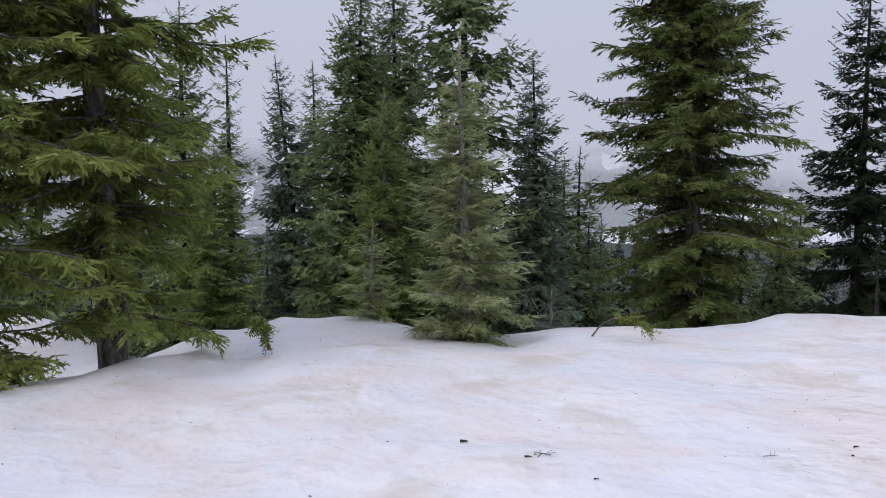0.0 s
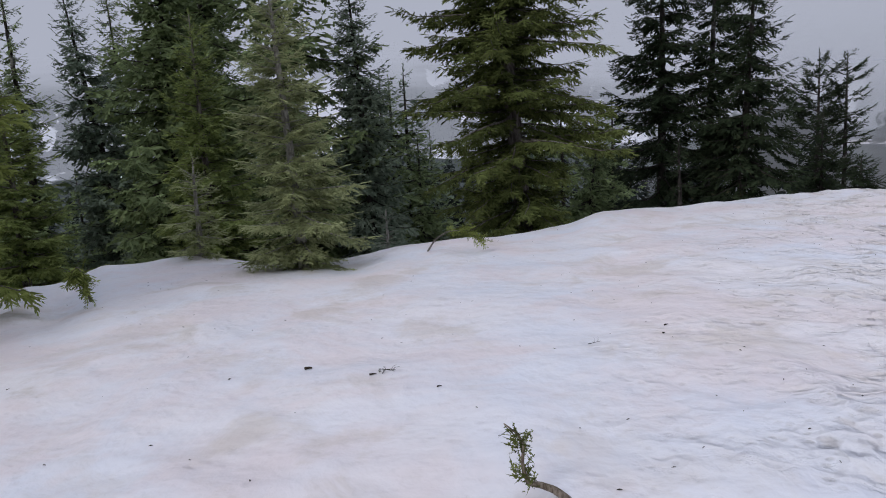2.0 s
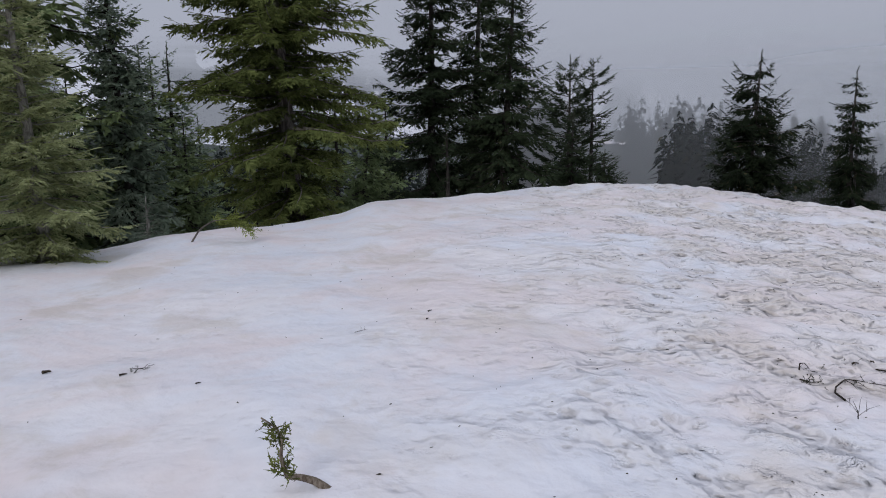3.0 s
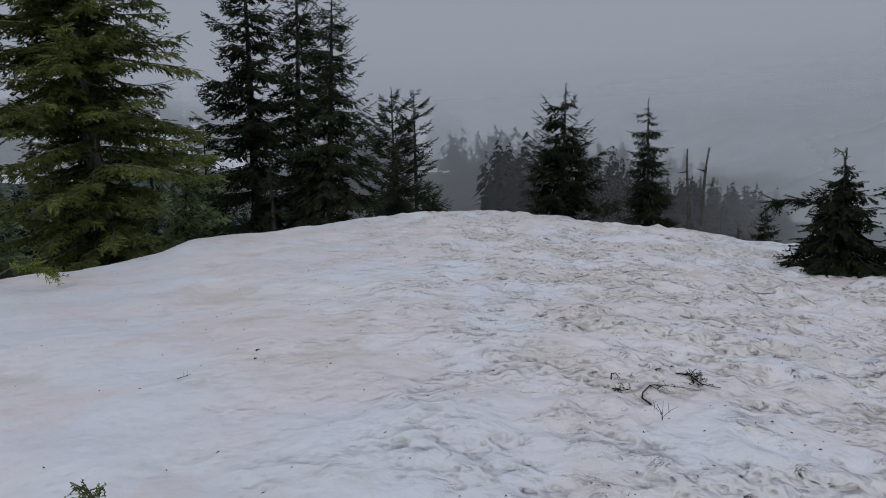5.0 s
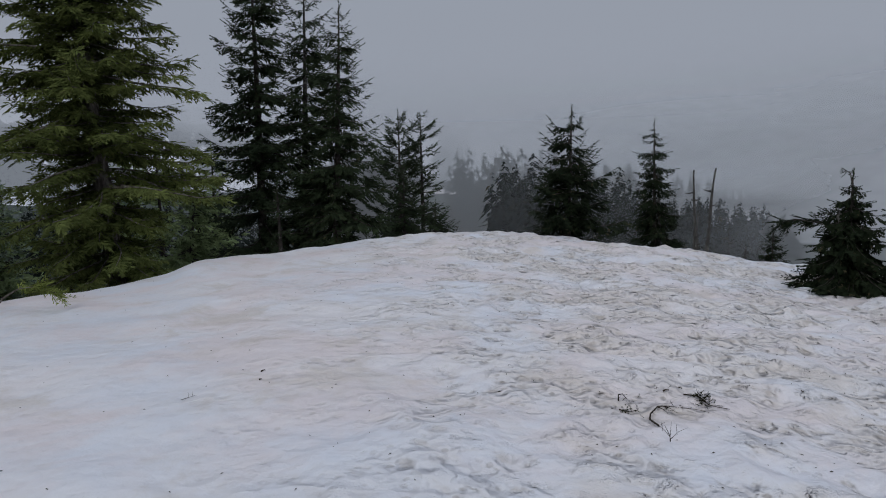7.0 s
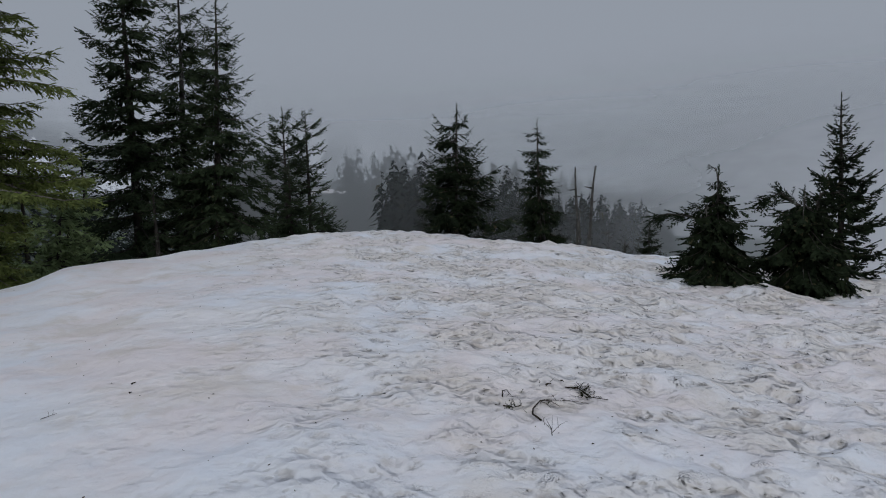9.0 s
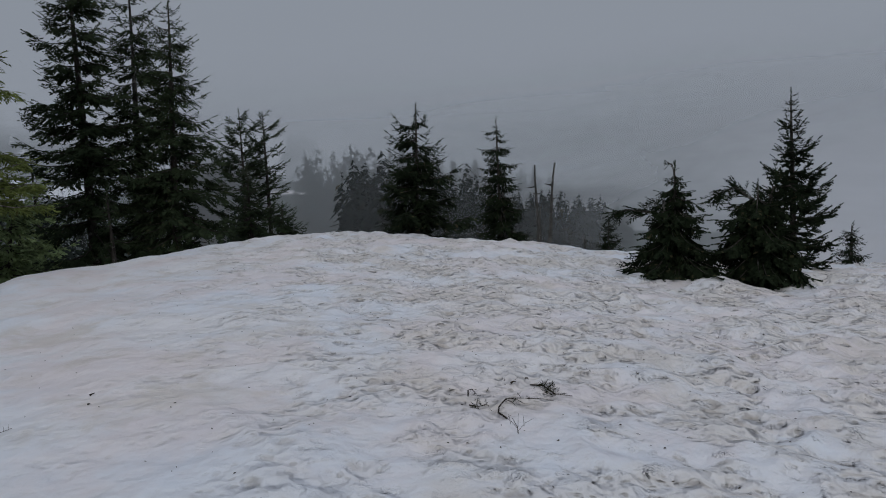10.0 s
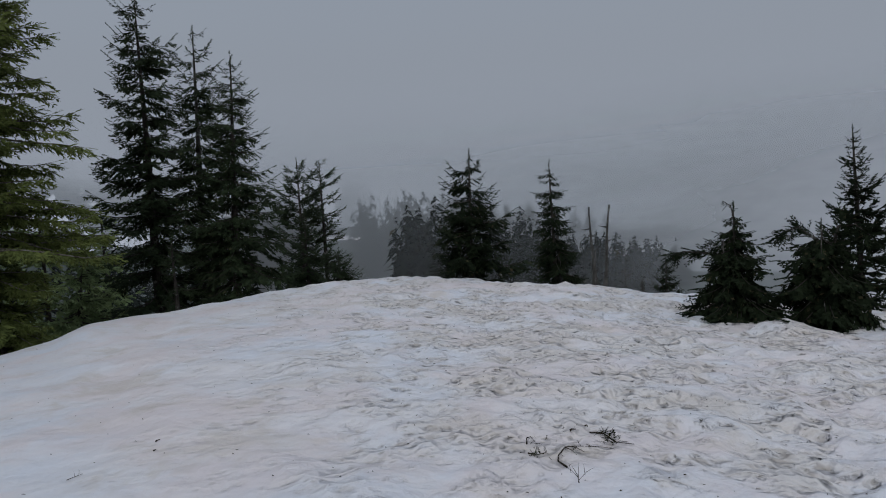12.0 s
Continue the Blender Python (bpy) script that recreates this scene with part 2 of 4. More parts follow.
class Tubes:
    """Tapered round sticks, gathered into one mesh."""

    def __init__(self):
        self.v, self.f, self.count = [], [], 0

    def add(self, points, radii, sides=5, close=True):
        p, r = np.asarray(points, float), np.asarray(radii, float)
        along = unit(np.gradient(p, axis=0))
        ref = np.array([0.31, 0.17, 0.93]) if abs(along[0][2]) < 0.9 else np.array([1.0, 0.1, 0])
        a = unit(np.cross(along, ref))
        b = np.cross(along, a)
        ang = np.arange(sides) * 2 * np.pi / sides
        ring = p[:, None] + r[:, None, None] * (np.cos(ang)[None, :, None] * a[:, None] + np.sin(ang)[None, :, None] * b[:, None])
        n, base = len(p), self.count
        self.v.append(ring.reshape(-1, 3))
        i = np.arange(n - 1)[:, None] * sides
        j = np.arange(sides)[None]
        k = (j + 1) % sides
        quads = np.stack([i + j, i + k, i + sides + k, i + sides + j], -1).reshape(-1, 4) + base
        self.f.append(np.concatenate([quads[:, [0, 1, 2]], quads[:, [0, 2, 3]]]))
        self.count += n * sides
        if close:
            self.v.append(p[-1:])
            self.f.append(np.array([[base + (n - 1) * sides + q, base + (n - 1) * sides + (q + 1) % sides, self.count] for q in range(sides)]))
            self.count += 1

    def build(self, name, material, parent, label=""):
        return mesh_object(name, np.concatenate(self.v), np.concatenate(self.f), material, parent, label, True)


def spray(n, width, thick, sag=0.12, lift=0.14, acute=0.8, kinds=3):
    """Ragged side branches, a unit long on +x: a stem with needle-clad shoots on both sides; a few kinds of each."""
    made = []
    for kind in range(kinds):
        rng = np.random.default_rng(100 * n + kind)
        v, f = [], []

        def shoot(p, d, ln, half):
            d = unit(d)
            side = unit(np.cross(d, rng.normal(0, 0.45, 3) + [0, 0, 1.0]))
            k = len(v)
            bow = np.array([0, 0, -0.06 * ln])
            v.extend([p, p + d * ln * 0.4 + side * half, p + d * ln * 0.62 - side * half, p + d * ln + bow])
            f.extend([(k, k + 1, k + 3), (k, k + 3, k + 2)])

        for i in range(n):
            for side in (1, -1):
                x = (i + rng.uniform(0.0, 0.9)) / n * 0.9
                a = acute * rng.uniform(0.55, 1.3)
                ln = (width * (1 - x) ** 0.7 + 0.11) * rng.uniform(0.55, 1.3)
                shoot(np.array([x, 0, -0.5 * sag * x * x]), (math.cos(a), side * math.sin(a), rng.normal(-0.5 * sag, lift)), ln, thick * rng.uniform(0.75, 1.2))
        shoot(np.zeros(3), (1, 0, -0.5 * sag), 1.05, thick * 0.75)
        made.append((np.array(v, float), np.array(f)))
    return made


SPRAY_FULL, SPRAY_MID, SPRAY_LIGHT = spray(6, 0.34, 0.04), spray(4, 0.36, 0.055), spray(3, 0.42, 0.12)
SPRAY_FIR, SPRAY_HEMLOCK, SPRAY_FINE = spray(6, 0.24, 0.042, 0.05, 0.10, 0.85), spray(5, 0.34, 0.05, 0.16, 0.18), spray(4, 0.34, 0.07, 0.16, 0.16, 0.75)
SPRAY_COARSE, SPRAY_CLUMP = spray(3, 0.38, 0.085), spray(4, 0.34, 0.10, 0.2, 0.14, 0.7)
SPRAY_NEAR = spray(9, 0.13, 0.036, 0.0, 0.3, 0.9)


def foliage(name, origin, along, up, length, templates, material, parent, label="", spray_tone=None):
    """Copies of the kinds of one spray at many places, as one mesh."""
    x = unit(along)
    y = unit(np.cross(up, x))
    z = np.cross(x, y)
    o, ln = np.asarray(origin, float), np.asarray(length, float)
    # tone of each spray: pale young tips, and inner-crown shade painted in as darker needles
    tones = np.random.default_rng(len(o)).uniform(0, 1, len(o)) if spray_tone is None else np.asarray(spray_tone, float)
    V, F, G, n = [], [], [], 0
    for k, (tv, tf) in enumerate(templates):
        pick = np.arange(k, len(o), len(templates))
        if not len(pick):
            continue
        a, b, c = x[pick][:, None], y[pick][:, None], z[pick][:, None]
        V.append((o[pick][:, None] + ln[pick][:, None, None] * (a * tv[None, :, 0:1] + b * tv[None, :, 1:2] + c * tv[None, :, 2:3])).reshape(-1, 3))
        F.append((tf[None] + (np.arange(len(pick)) * len(tv))[:, None, None]).reshape(-1, 3) + n)
        G.append(np.repeat(tones[pick], len(tv)))
        n += len(V[-1])
    ob = mesh_object(name, np.concatenate(V), np.concatenate(F), material, parent, label)
    ob.data.attributes.new("spray_tone", "FLOAT", "POINT").data.foreach_set("value", np.concatenate(G).astype(np.float32))
    return ob


# ---- the ground: one sheet of snow from the mound to the mountains ----
# ridge line of the mound: bearing in degrees, distance and height in metres
RIDGE = np.array([
    (-180, 14, -0.6), (-120, 10, -0.4), (-60, 7.5, -0.12), (-40, 7.6, -0.10), (-36, 7.6, -0.08), (-31.6, 7.9, -0.12), (-27.6, 8.2, -0.07), (-25, 8.4, -0.14), (-22.5, 8.9, -0.2),
    (-20.5, 10.4, -0.4), (-19.3, 11, -0.38), (-17.3, 11, -0.17),
    (-14.8, 11.3, -0.14), (-11.4, 11.3, -0.13), (-8.8, 11, -0.17), (-7, 10.3, -0.21), (-3.6, 9.9, -0.19), (0, 9.9, -0.19), (2.5, 10.2, -0.15), (4.6, 10.4, -0.09),
    (6.7, 10.2, -0.11), (11.6, 10.6, -0.13), (16.9, 11.5, -0.175), (17.4, 11.6, -0.165), (18.2, 12.0, -0.055), (19.6, 12.7, -0.03), (22, 13, -0.06), (24, 12.8, -0.10), (31, 13.8, -0.03), (36.5, 15, 0.0),
    (43.5, 14.8, -0.1), (51.4, 14, -0.19), (59, 14, -0.39), (62, 14, -0.47), (68, 15, -0.78), (73, 16, -0.96), (78, 17, -1.09), (95, 18, -1.2)])
BEARING = np.arange(-180, 181, 0.5)
_ring = [np.interp(BEARING, np.append(RIDGE[:, 0], 180), np.append(RIDGE[:, k], RIDGE[0, k])) for k in (1, 2)]
_soft = np.exp(-0.5 * (np.arange(-6, 7) / 0.8) ** 2)
_soft /= _soft.sum()
_wide = np.exp(-0.5 * (np.arange(-15, 16) / 4.5) ** 2)
_wide /= _wide.sum()
RIDGE_R, RIDGE_Z = np.convolve(np.pad(_ring[0], 15, mode="wrap"), _wide, "valid"), np.convolve(np.pad(_ring[1], 6, mode="wrap"), _soft, "valid")
_broad = np.exp(-0.5 * (np.arange(-60, 61) / 18) ** 2)
RIDGE_SOFT = np.convolve(np.pad(_ring[1], 60, mode="wrap"), _broad / _broad.sum(), "valid")


def value_noise(x, y, seed=0):
    """Smooth noise from -1 to 1 on a unit grid."""
    xi, yi = np.floor(x).astype(np.int64), np.floor(y).astype(np.int64)
    fx, fy = x - xi, y - yi
    fx, fy = fx * fx * (3 - 2 * fx), fy * fy * (3 - 2 * fy)

    def corner(i, j):
        h = (i * 374761393 + j * 668265263 + seed * 974711) & 0xFFFFFFFF
        h = ((h ^ (h >> 13)) * 1274126177) & 0xFFFFFFFF
        return ((h ^ (h >> 16)) & 0xFFFF) / 32767.5 - 1

    return (corner(xi, yi) * (1 - fx) + corner(xi + 1, yi) * fx) * (1 - fy) + (corner(xi, yi + 1) * (1 - fx) + corner(xi + 1, yi + 1) * fx) * fy


def step(x, a, b):
    t = np.clip((x - a) / (b - a), 0, 1)
    return t * t * (3 - 2 * t)


# hollows melted round trunks, and banks (depth below zero): x, y, depth, radius
WELLS = [(-4.75, 8.6, 0.25, 0.7), (-4.7, 10.6, -0.4, 1.2), (-8.6, 11.5, -1.9, 2.2), (106, 145, -6.5, 16), (11.0, 4.15, 0.35, 0.5), (10.1, 4.0, -0.12, 0.36), (12.2, 3.3, 0.32, 0.5), (-0.6, 9.9, 0.06, 0.3)]


def ground(x, y):
    """Height of the snow or the land at a place."""
    x, y = np.asarray(x, float), np.asarray(y, float)
    r, az = np.hypot(x, y), np.degrees(np.arctan2(x, y))
    rc, zc = np.interp(az, BEARING, RIDGE_R), np.interp(az, BEARING, RIDGE_Z)
    q = np.minimum(r, rc) / rc
    zs = np.interp(az, BEARING, RIDGE_SOFT)
    near = zs * q**1.5 + (zc - zs) * q**7
    d = np.maximum(r - rc, 0)
    fall = 0.45 * d * d / (d + 1.5)
    low = 10.5 + 0.02 * d
    z = near - low * (1 - np.exp(-fall / low))
    # mounds, ripples and sun cups of the old snow
    mask = 1 - step(r, 30, 60)
    rough = 0.12 + 0.88 * step(x - 0.55 * y, -1.5, 5.0)
    z = z + mask * (0.02 * value_noise(x * 0.55, y * 0.55, 1) + 0.022 * value_noise(x * 1.3 + 5, y * 1.3, 2)) * step(r, 1, 4)
    z = z + mask * 0.022 * step(r, 0.5, 3) * (value_noise(x * 2.3, y * 1.5, 31) - 0.8 * np.abs(value_noise(x * 1.5 + 0.8 * y, y * 1.9, 32)))
    cups = 0.7 * value_noise(x * 3.1, y * 2.6, 3) - 1.1 * np.abs(value_noise(x * 5.3, y * 4.4, 4))
    z = z + mask * rough * (0.046 * cups + 0.026 * value_noise(x * 8, y * 7, 10) + 0.006 * value_noise(x * 17, y * 15, 5))
    for wx, wy, depth, rad in WELLS:
        z = z - depth * np.exp(-(((x - wx) ** 2 + (y - wy) ** 2) / rad**2) ** 1.5)
    # far hills and the mountain across the valley
    hill = 5 * value_noise(x / 90, y / 90, 7) * step(r, 120, 300)
    peak = 215 * step(r, 600, 1220) * (0.82 + 0.18 * value_noise(x / 260, y / 260, 8)) + 16 * value_noise(x / 75, y / 75, 9) * step(r, 560, 900)
    return z + hill + peak


def open_land(x, y):
    """How open the far slopes are: snow lanes run downhill between the woods."""
    r, az = np.hypot(x, y), np.degrees(np.arctan2(x, y))
    w = 0.65 * value_noise(az * 0.95 + 0.6 * value_noise(r / 50, az * 0.6, 24), r / 110, 21) + 0.35 * value_noise(az * 0.25, r / 160, 22) + 0.3 * value_noise(az * 2.3, r / 40, 23)
    return w * step(r, 300, 620)


def build_ground():
    az = np.radians(np.concatenate([np.arange(-46, 90, 0.34), np.arange(90, 314, 4.0)]))
    rr = [0.0, 0.4, 0.8, 1.2]
    while rr[-1] < 4600:
        rr.append(rr[-1] * (1.0115 if 2.5 < rr[-1] < 14 else 1.02 if rr[-1] < 22 or 560 < rr[-1] < 1250 else 1.06))
    rr = np.array(rr[1:])
    A, R = np.meshgrid(az, rr)
    X, Y = R * np.sin(A), R * np.cos(A)
    Z = ground(X, Y)
    n, m = len(rr), len(az)
    verts = np.concatenate([np.stack([X, Y, Z], -1).reshape(-1, 3), [[0, 0, float(ground(0, 0))]]])
    i, j = np.meshgrid(np.arange(n - 1), np.arange(m), indexing="ij")
    k = (j + 1) % m
    quads = np.stack([i * m + j, (i + 1) * m + j, (i + 1) * m + k, i * m + k], -1).reshape(-1, 4)
    tip = np.array([[n * m, b, (b + 1) % m, n * m] for b in range(m)])
    tris = np.concatenate([quads[:, [0, 2, 1]], quads[:, [0, 3, 2]], tip[:, [0, 2, 1]]])
    ob = mesh_object("ground", verts, tris, SNOW, smooth=True)
    ob.data.materials.append(SLOPE)
    vx, vy = verts[tris[:, 0], 0], verts[tris[:, 0], 1]
    vr, va = np.hypot(vx, vy), np.degrees(np.arctan2(vx, vy))
    far = (vr > np.where(va > 70, 140, 30)) & ~(np.hypot(vx - 106, vy - 145) < 14 + 3 * value_noise(vx / 6, vy / 6))
    ob.data.polygons.foreach_set("material_index", far.astype(np.int32))
    ob.data.attributes.new("open_land", "FLOAT", "POINT").data.foreach_set("value", open_land(verts[:, 0], verts[:, 1]).astype(np.float32))
    return tagged(ob, "old white snow mound with pink and brown dirt stains and sun cups", "snow", kind="structure")


build_ground()


# ---- conifers ----
def conifer(name, x, y, top, radius, label, material=GREEN_MID, bark=BARK, lean=(0, 0), bare=0.06, shape=0.8, gap=0.2, each=6, rise=(0.9, 0.05), droop=0.25, turn_up=0.1,
            twig=0.26, pitch=0.06, template=SPRAY_MID, thin=0.0, seed=1, hang=0.15, inner=0.0, wild=1.0, sink=0.12, group="conifers of the ridge", girth=1.0, bend=0.05, lobe=0.0, loose=0.5, rough=0.3, inside=0.05, spread=(0.45, 1.0), fan=0.16):
    """A conifer: tapered trunk, whorled limbs and a crown of feathery sprays. x, y, top: where its tip stands; rise: slope of the limbs at the top and at the foot; thin: share of limbs lost; inside: bare share of each limb."""
    rng = np.random.default_rng(seed)
    tx, ty = x, y
    for _ in range(3):
        z0 = float(ground(x, y)) - sink
        h = top - z0
        x, y = tx - lean[0] * h, ty - lean[1] * h
    tree = thing(name, x, y, z0, label, "tree", group)
    lean = np.array([lean[0], lean[1]])
    wob = rng.uniform(-1, 1, 4) * bend
    swell = np.random.default_rng(seed + 500).uniform(0, 6.28, 3)

    def stem(s):
        s = np.asarray(s, float)
        off = s[..., None] * h * lean + np.stack([wob[0] * np.sin(s * 5 + wob[1] * 40), wob[2] * np.sin(s * 4 + wob[3] * 40)], -1) * (s * (1 - s))[..., None]
        return np.concatenate([off, (s * h)[..., None]], -1)

    r0 = (0.011 * h + 0.03) * girth
    s = np.linspace(0, 1, 14)
    trunk = Tubes()
    trunk.add(stem(s), r0 * (1 - s) ** 0.85 + 0.006, 9)
    trunk.build("trunk", bark, tree)
    limbs = Tubes()
    org, way, ups, lens, limb_tones = [], [], [], [], []
    level = bare * h
    while level < h - max(0.12, 0.025 * h):
        u = min(1.0, (h - level) / (h * (1 - bare)))
        n = each if u > 0.15 else max(3, each - 2)
        start = rng.uniform(0, 2 * np.pi)
        for q in range(n + int(rng.random() < inner) + int(rng.random() < inner)):
            short = 0.5 if q >= n else 1.0
            if rng.random() < thin:
                continue
            a = start + (q + rng.uniform(-0.35, 0.35)) * 2 * np.pi / n
            size = radius * u**shape * rng.uniform(0.78 - 0.08 * wild, 1.2 + 0.05 * wild) * (1.0 if u < 0.88 else 0.7) * short + 0.05
            size *= 1 + lobe * 0.6 * (np.sin(2 * a + swell[0] + 1.6 * level) + np.sin(a + swell[1] - 2.7 * level) + 0.6 * np.sin(swell[2] + 4.4 * level))
            foot = stem(np.array(np.clip((level + rng.uniform(-loose, loose) * gap) / h, 0.01, 0.995)))
            e = rise[1] + (rise[0] - rise[1]) * (1 - u) ** 1.6 + rng.uniform(-0.1, 0.1) * wild
            t = np.linspace(0, 1, 6)
            out = np.array([np.cos(a), np.sin(a), 0])
            aside = np.array([-np.sin(a), np.cos(a), 0]) * rng.uniform(-0.15, 0.15) * wild
            sag = droop * rng.uniform(0.6, 1.4) * (0.4 + 0.6 * u)
            pts = foot + size * (t[:, None] * out + (t**2)[:, None] * aside + (e * t - sag * t**2 + turn_up * t**4)[:, None] * np.array([0, 0, 1]))
            pts[:, 2] += lobe * 0.25 * size * t * np.sin(5.5 * t + 40 * sag)
            limbs.add(pts, (0.006 + 0.012 * size) * (1 - 0.85 * t) * girth, 4, False)
            k = max(3, int(size / pitch))
            tt = inside + (np.repeat(np.arange(k), 2) + rng.uniform(0.1, 0.9, 2 * k)) / k * (0.98 - inside)
            seg = np.minimum((tt * 5).astype(int), 4)
            fr = tt * 5 - seg
            p = pts[seg] * (1 - fr[:, None]) + pts[seg + 1] * fr[:, None]
            fwd = unit(pts[seg + 1] - pts[seg])
            lat = unit(np.cross(fwd, [0, 0, 1]))
            sgn = np.where(np.arange(2 * k) % 2 == 0, 1, -1)[:, None]
            sp = rng.uniform(*spread, 2 * k)[:, None]
            d = fwd * np.cos(sp) + lat * sgn * np.sin(sp) + np.array([0, 0, 1]) * rng.normal(-hang, fan, 2 * k)[:, None]
            ll = np.clip(0.55 * size * (0.28 + 0.72 * (1.0 - tt) ** 0.8), min(0.10, 0.4 * size), twig) * rng.uniform(0.75, 1.25, 2 * k) + min(0.05, 0.15 * size)
            # random tone, darkened towards the trunk: crown shade painted on besides pale young tips
            org.append(p), way.append(d), lens.append(ll), limb_tones.append(np.clip(0.3 * tt + rng.uniform(-0.15, 0.2) + rng.uniform(0, 0.65, 2 * k), 0, 1))
            ups.append(np.tile([0, 0, 1.0], (2 * k, 1)) + rng.normal(0, rough, (2 * k, 3)))
            org.append(pts[-2:]), way.append(np.repeat(fwd[-1:], 2, 0) + [[0, 0, 0], [0, 0, 0.1]]), lens.append([0.18, 0.2] if size > 0.4 else [0.4 * size, 0.5 * size]), ups.append([[0.05, 0, 1.0]] * 2), limb_tones.append([0.6, 0.8])
        # whorls are set wider apart above the camera's view, to save triangles
        level += gap * rng.uniform(0.75, 1.25) * (0.55 + 0.45 * u) * (2.4 if z0 + level > 2.4 + 0.42 * math.hypot(x, y) else 1.0)
    # leader
    tip = stem(np.linspace(1 - 0.35 / h, 1.0, 6))
    org.append(tip), way.append(np.tile([lean[0], lean[1], 1.0], (6, 1)) + rng.normal(0, 0.22, (6, 3))), lens.append(np.full(6, 0.10)), ups.append(np.tile([0.3, 1.0, 0], (6, 1))), limb_tones.append(np.full(6, 0.7))
    tagged(limbs.build("branchwork", bark, tree), kind="stuff")
    foliage("crown", np.concatenate(org), np.concatenate(way), np.concatenate(ups), np.concatenate([np.asarray(k, float) for k in lens]), template, material, tree, "", np.concatenate(limb_tones))
    return tree


HEMLOCK = dict(material=GREEN_HEMLOCK, shape=0.6, gap=0.25, each=6, rise=(0.3, -0.1), droop=0.22, turn_up=0.16, lobe=0.25, loose=1.3, rough=0.4, twig=0.32, pitch=0.072, template=SPRAY_HEMLOCK, hang=0.36, fan=0.2, inner=0.5, wild=2.4, thin=0.08)
FIR = dict(material=GREEN_FIR, bark=BARK_PALE, lobe=0.1, loose=0.8, rough=0.35, shape=0.85, gap=0.19, each=6, rise=(0.7, -0.1), droop=0.15, turn_up=0.12, twig=0.26, pitch=0.062, template=SPRAY_FIR, hang=0.3, wild=1.5)
DARK = dict(material=GREEN_DARK, bark=BARK_DARK, shape=0.7, gap=0.27, each=6, rise=(0.3, -0.35), droop=0.08, turn_up=0.22, twig=0.28, pitch=0.08, hang=0.45, fan=0.22, template=SPRAY_FINE, wild=1.6, rough=0.4)
DENSE = DARK | dict(template=SPRAY_COARSE, gap=0.25, twig=0.4, pitch=0.125, lobe=0.2, loose=1.0)
# DARK trees again, with the lower picture tone painted into their needles
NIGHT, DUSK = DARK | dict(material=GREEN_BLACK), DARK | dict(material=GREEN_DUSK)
LOW_HEMLOCK, BLUE = "dark green hemlock standing behind the snow crest", "dark blue-green subalpine fir standing behind the snow crest"

conifer("hemlock_tree", -5.6, 6.9, 9.0, 1.6, "yellow-green hemlock with drooping limbs beside the snow mound", lean=(0.005, 0.004), bare=0.02, seed=11, **(HEMLOCK | dict(pitch=0.09)))
conifer("hemlock_tree", -5.05, 8.17, 9.0, 1.5, "large yellow-green hemlock standing in a melted snow hollow", lean=(-0.042, -0.024), bare=0.14, seed=12, girth=1.25, **HEMLOCK)
conifer("hemlock_tree", 2.52, 13.3, 10.6, 1.52, "large yellow-green hemlock with a grey trunk at the snow edge", lean=(-0.06, 0.01), bare=0.04, seed=13, girth=1.0, **(HEMLOCK | dict(material=GREEN_HEMLOCK_DIM, each=9, gap=0.22, lobe=0.2, inner=0.8, twig=0.26, pitch=0.08, thin=0.0, rise=(0.3, -0.05))))
conifer("fir_tree", -0.71, 9.78, 3.68, 0.80, "grey-green young fir growing out of the snow edge", lean=(-0.037, -0.002), bare=0.02, seed=14, **FIR)
conifer("fir_tree", -2.07, 11.11, 1.25, 0.5, "small grey-green fir on the snow edge", lean=(0.02, 0.0), bare=0.02, seed=15, **(FIR | dict(gap=0.17, twig=0.17, each=5)))
conifer("fir_tree", 0.66, 12.18, 0.21, 0.32, "tiny blue-grey fir behind the snow edge", seed=16, bare=0.02, **(FIR | dict(gap=0.14, twig=0.16, material=GREEN_BLUE)))
conifer("fir_tree", -4.74, 11.67, 2.5, 0.9, "green young fir beside the large hemlock", seed=17, bare=0.03, **(FIR | dict(material=GREEN_MID, template=SPRAY_MID, bark=BARK)))
conifer("fir_tree", -2.23, 13.01, 3.5, 0.95, "slender green fir behind the small grey-green fir", seed=18, bare=0.04, **(FIR | dict(material=GREEN_MID, template=SPRAY_MID, bark=BARK)))
for spec in (
        (-6.19, 13.66, 5.26, 1.0, (-0.014, -0.006), 21, {}), (-5.97, 22.21, 5.68, 1.1, (-0.03, -0.008), 22, {}), (-3.57, 17.64, 6.9, 1.75, (0.017, 0.003), 23, dict(each=7)),
        (-3.17, 19.75, 7.9, 1.6, (-0.018, -0.003), 24, {}), (-1.07, 16.47, 9.0, 2.2, (0.0, 0.0), 25, dict(gap=0.42, turn_up=0.3, thin=0.1)), (1.91, 18.9, 1.3, 0.9, (0, 0), 26, {}),
        (6.86, 19.85, 1.1, 0.9, (0, 0), 27, {}), (5.28, 15.22, 1.1, 0.8, (0.1, -0.03), 28, {})):
    conifer("hemlock_tree", *spec[:4], LOW_HEMLOCK, lean=spec[4], seed=spec[5], **(DENSE | spec[6]))
conifer("fir_tree", -6.41, 20.0, 5.44, 1.3, "leaning " + BLUE, lean=(-0.106, -0.032), seed=31, **(DENSE | dict(material=GREEN_BLUE)))
conifer("fir_tree", 0.39, 16.0, 4.68, 0.9, "narrow " + BLUE, lean=(-0.036, 0.0), seed=32, **(DENSE | dict(material=GREEN_BLUE, gap=0.19, shape=0.62, lobe=0.1)))
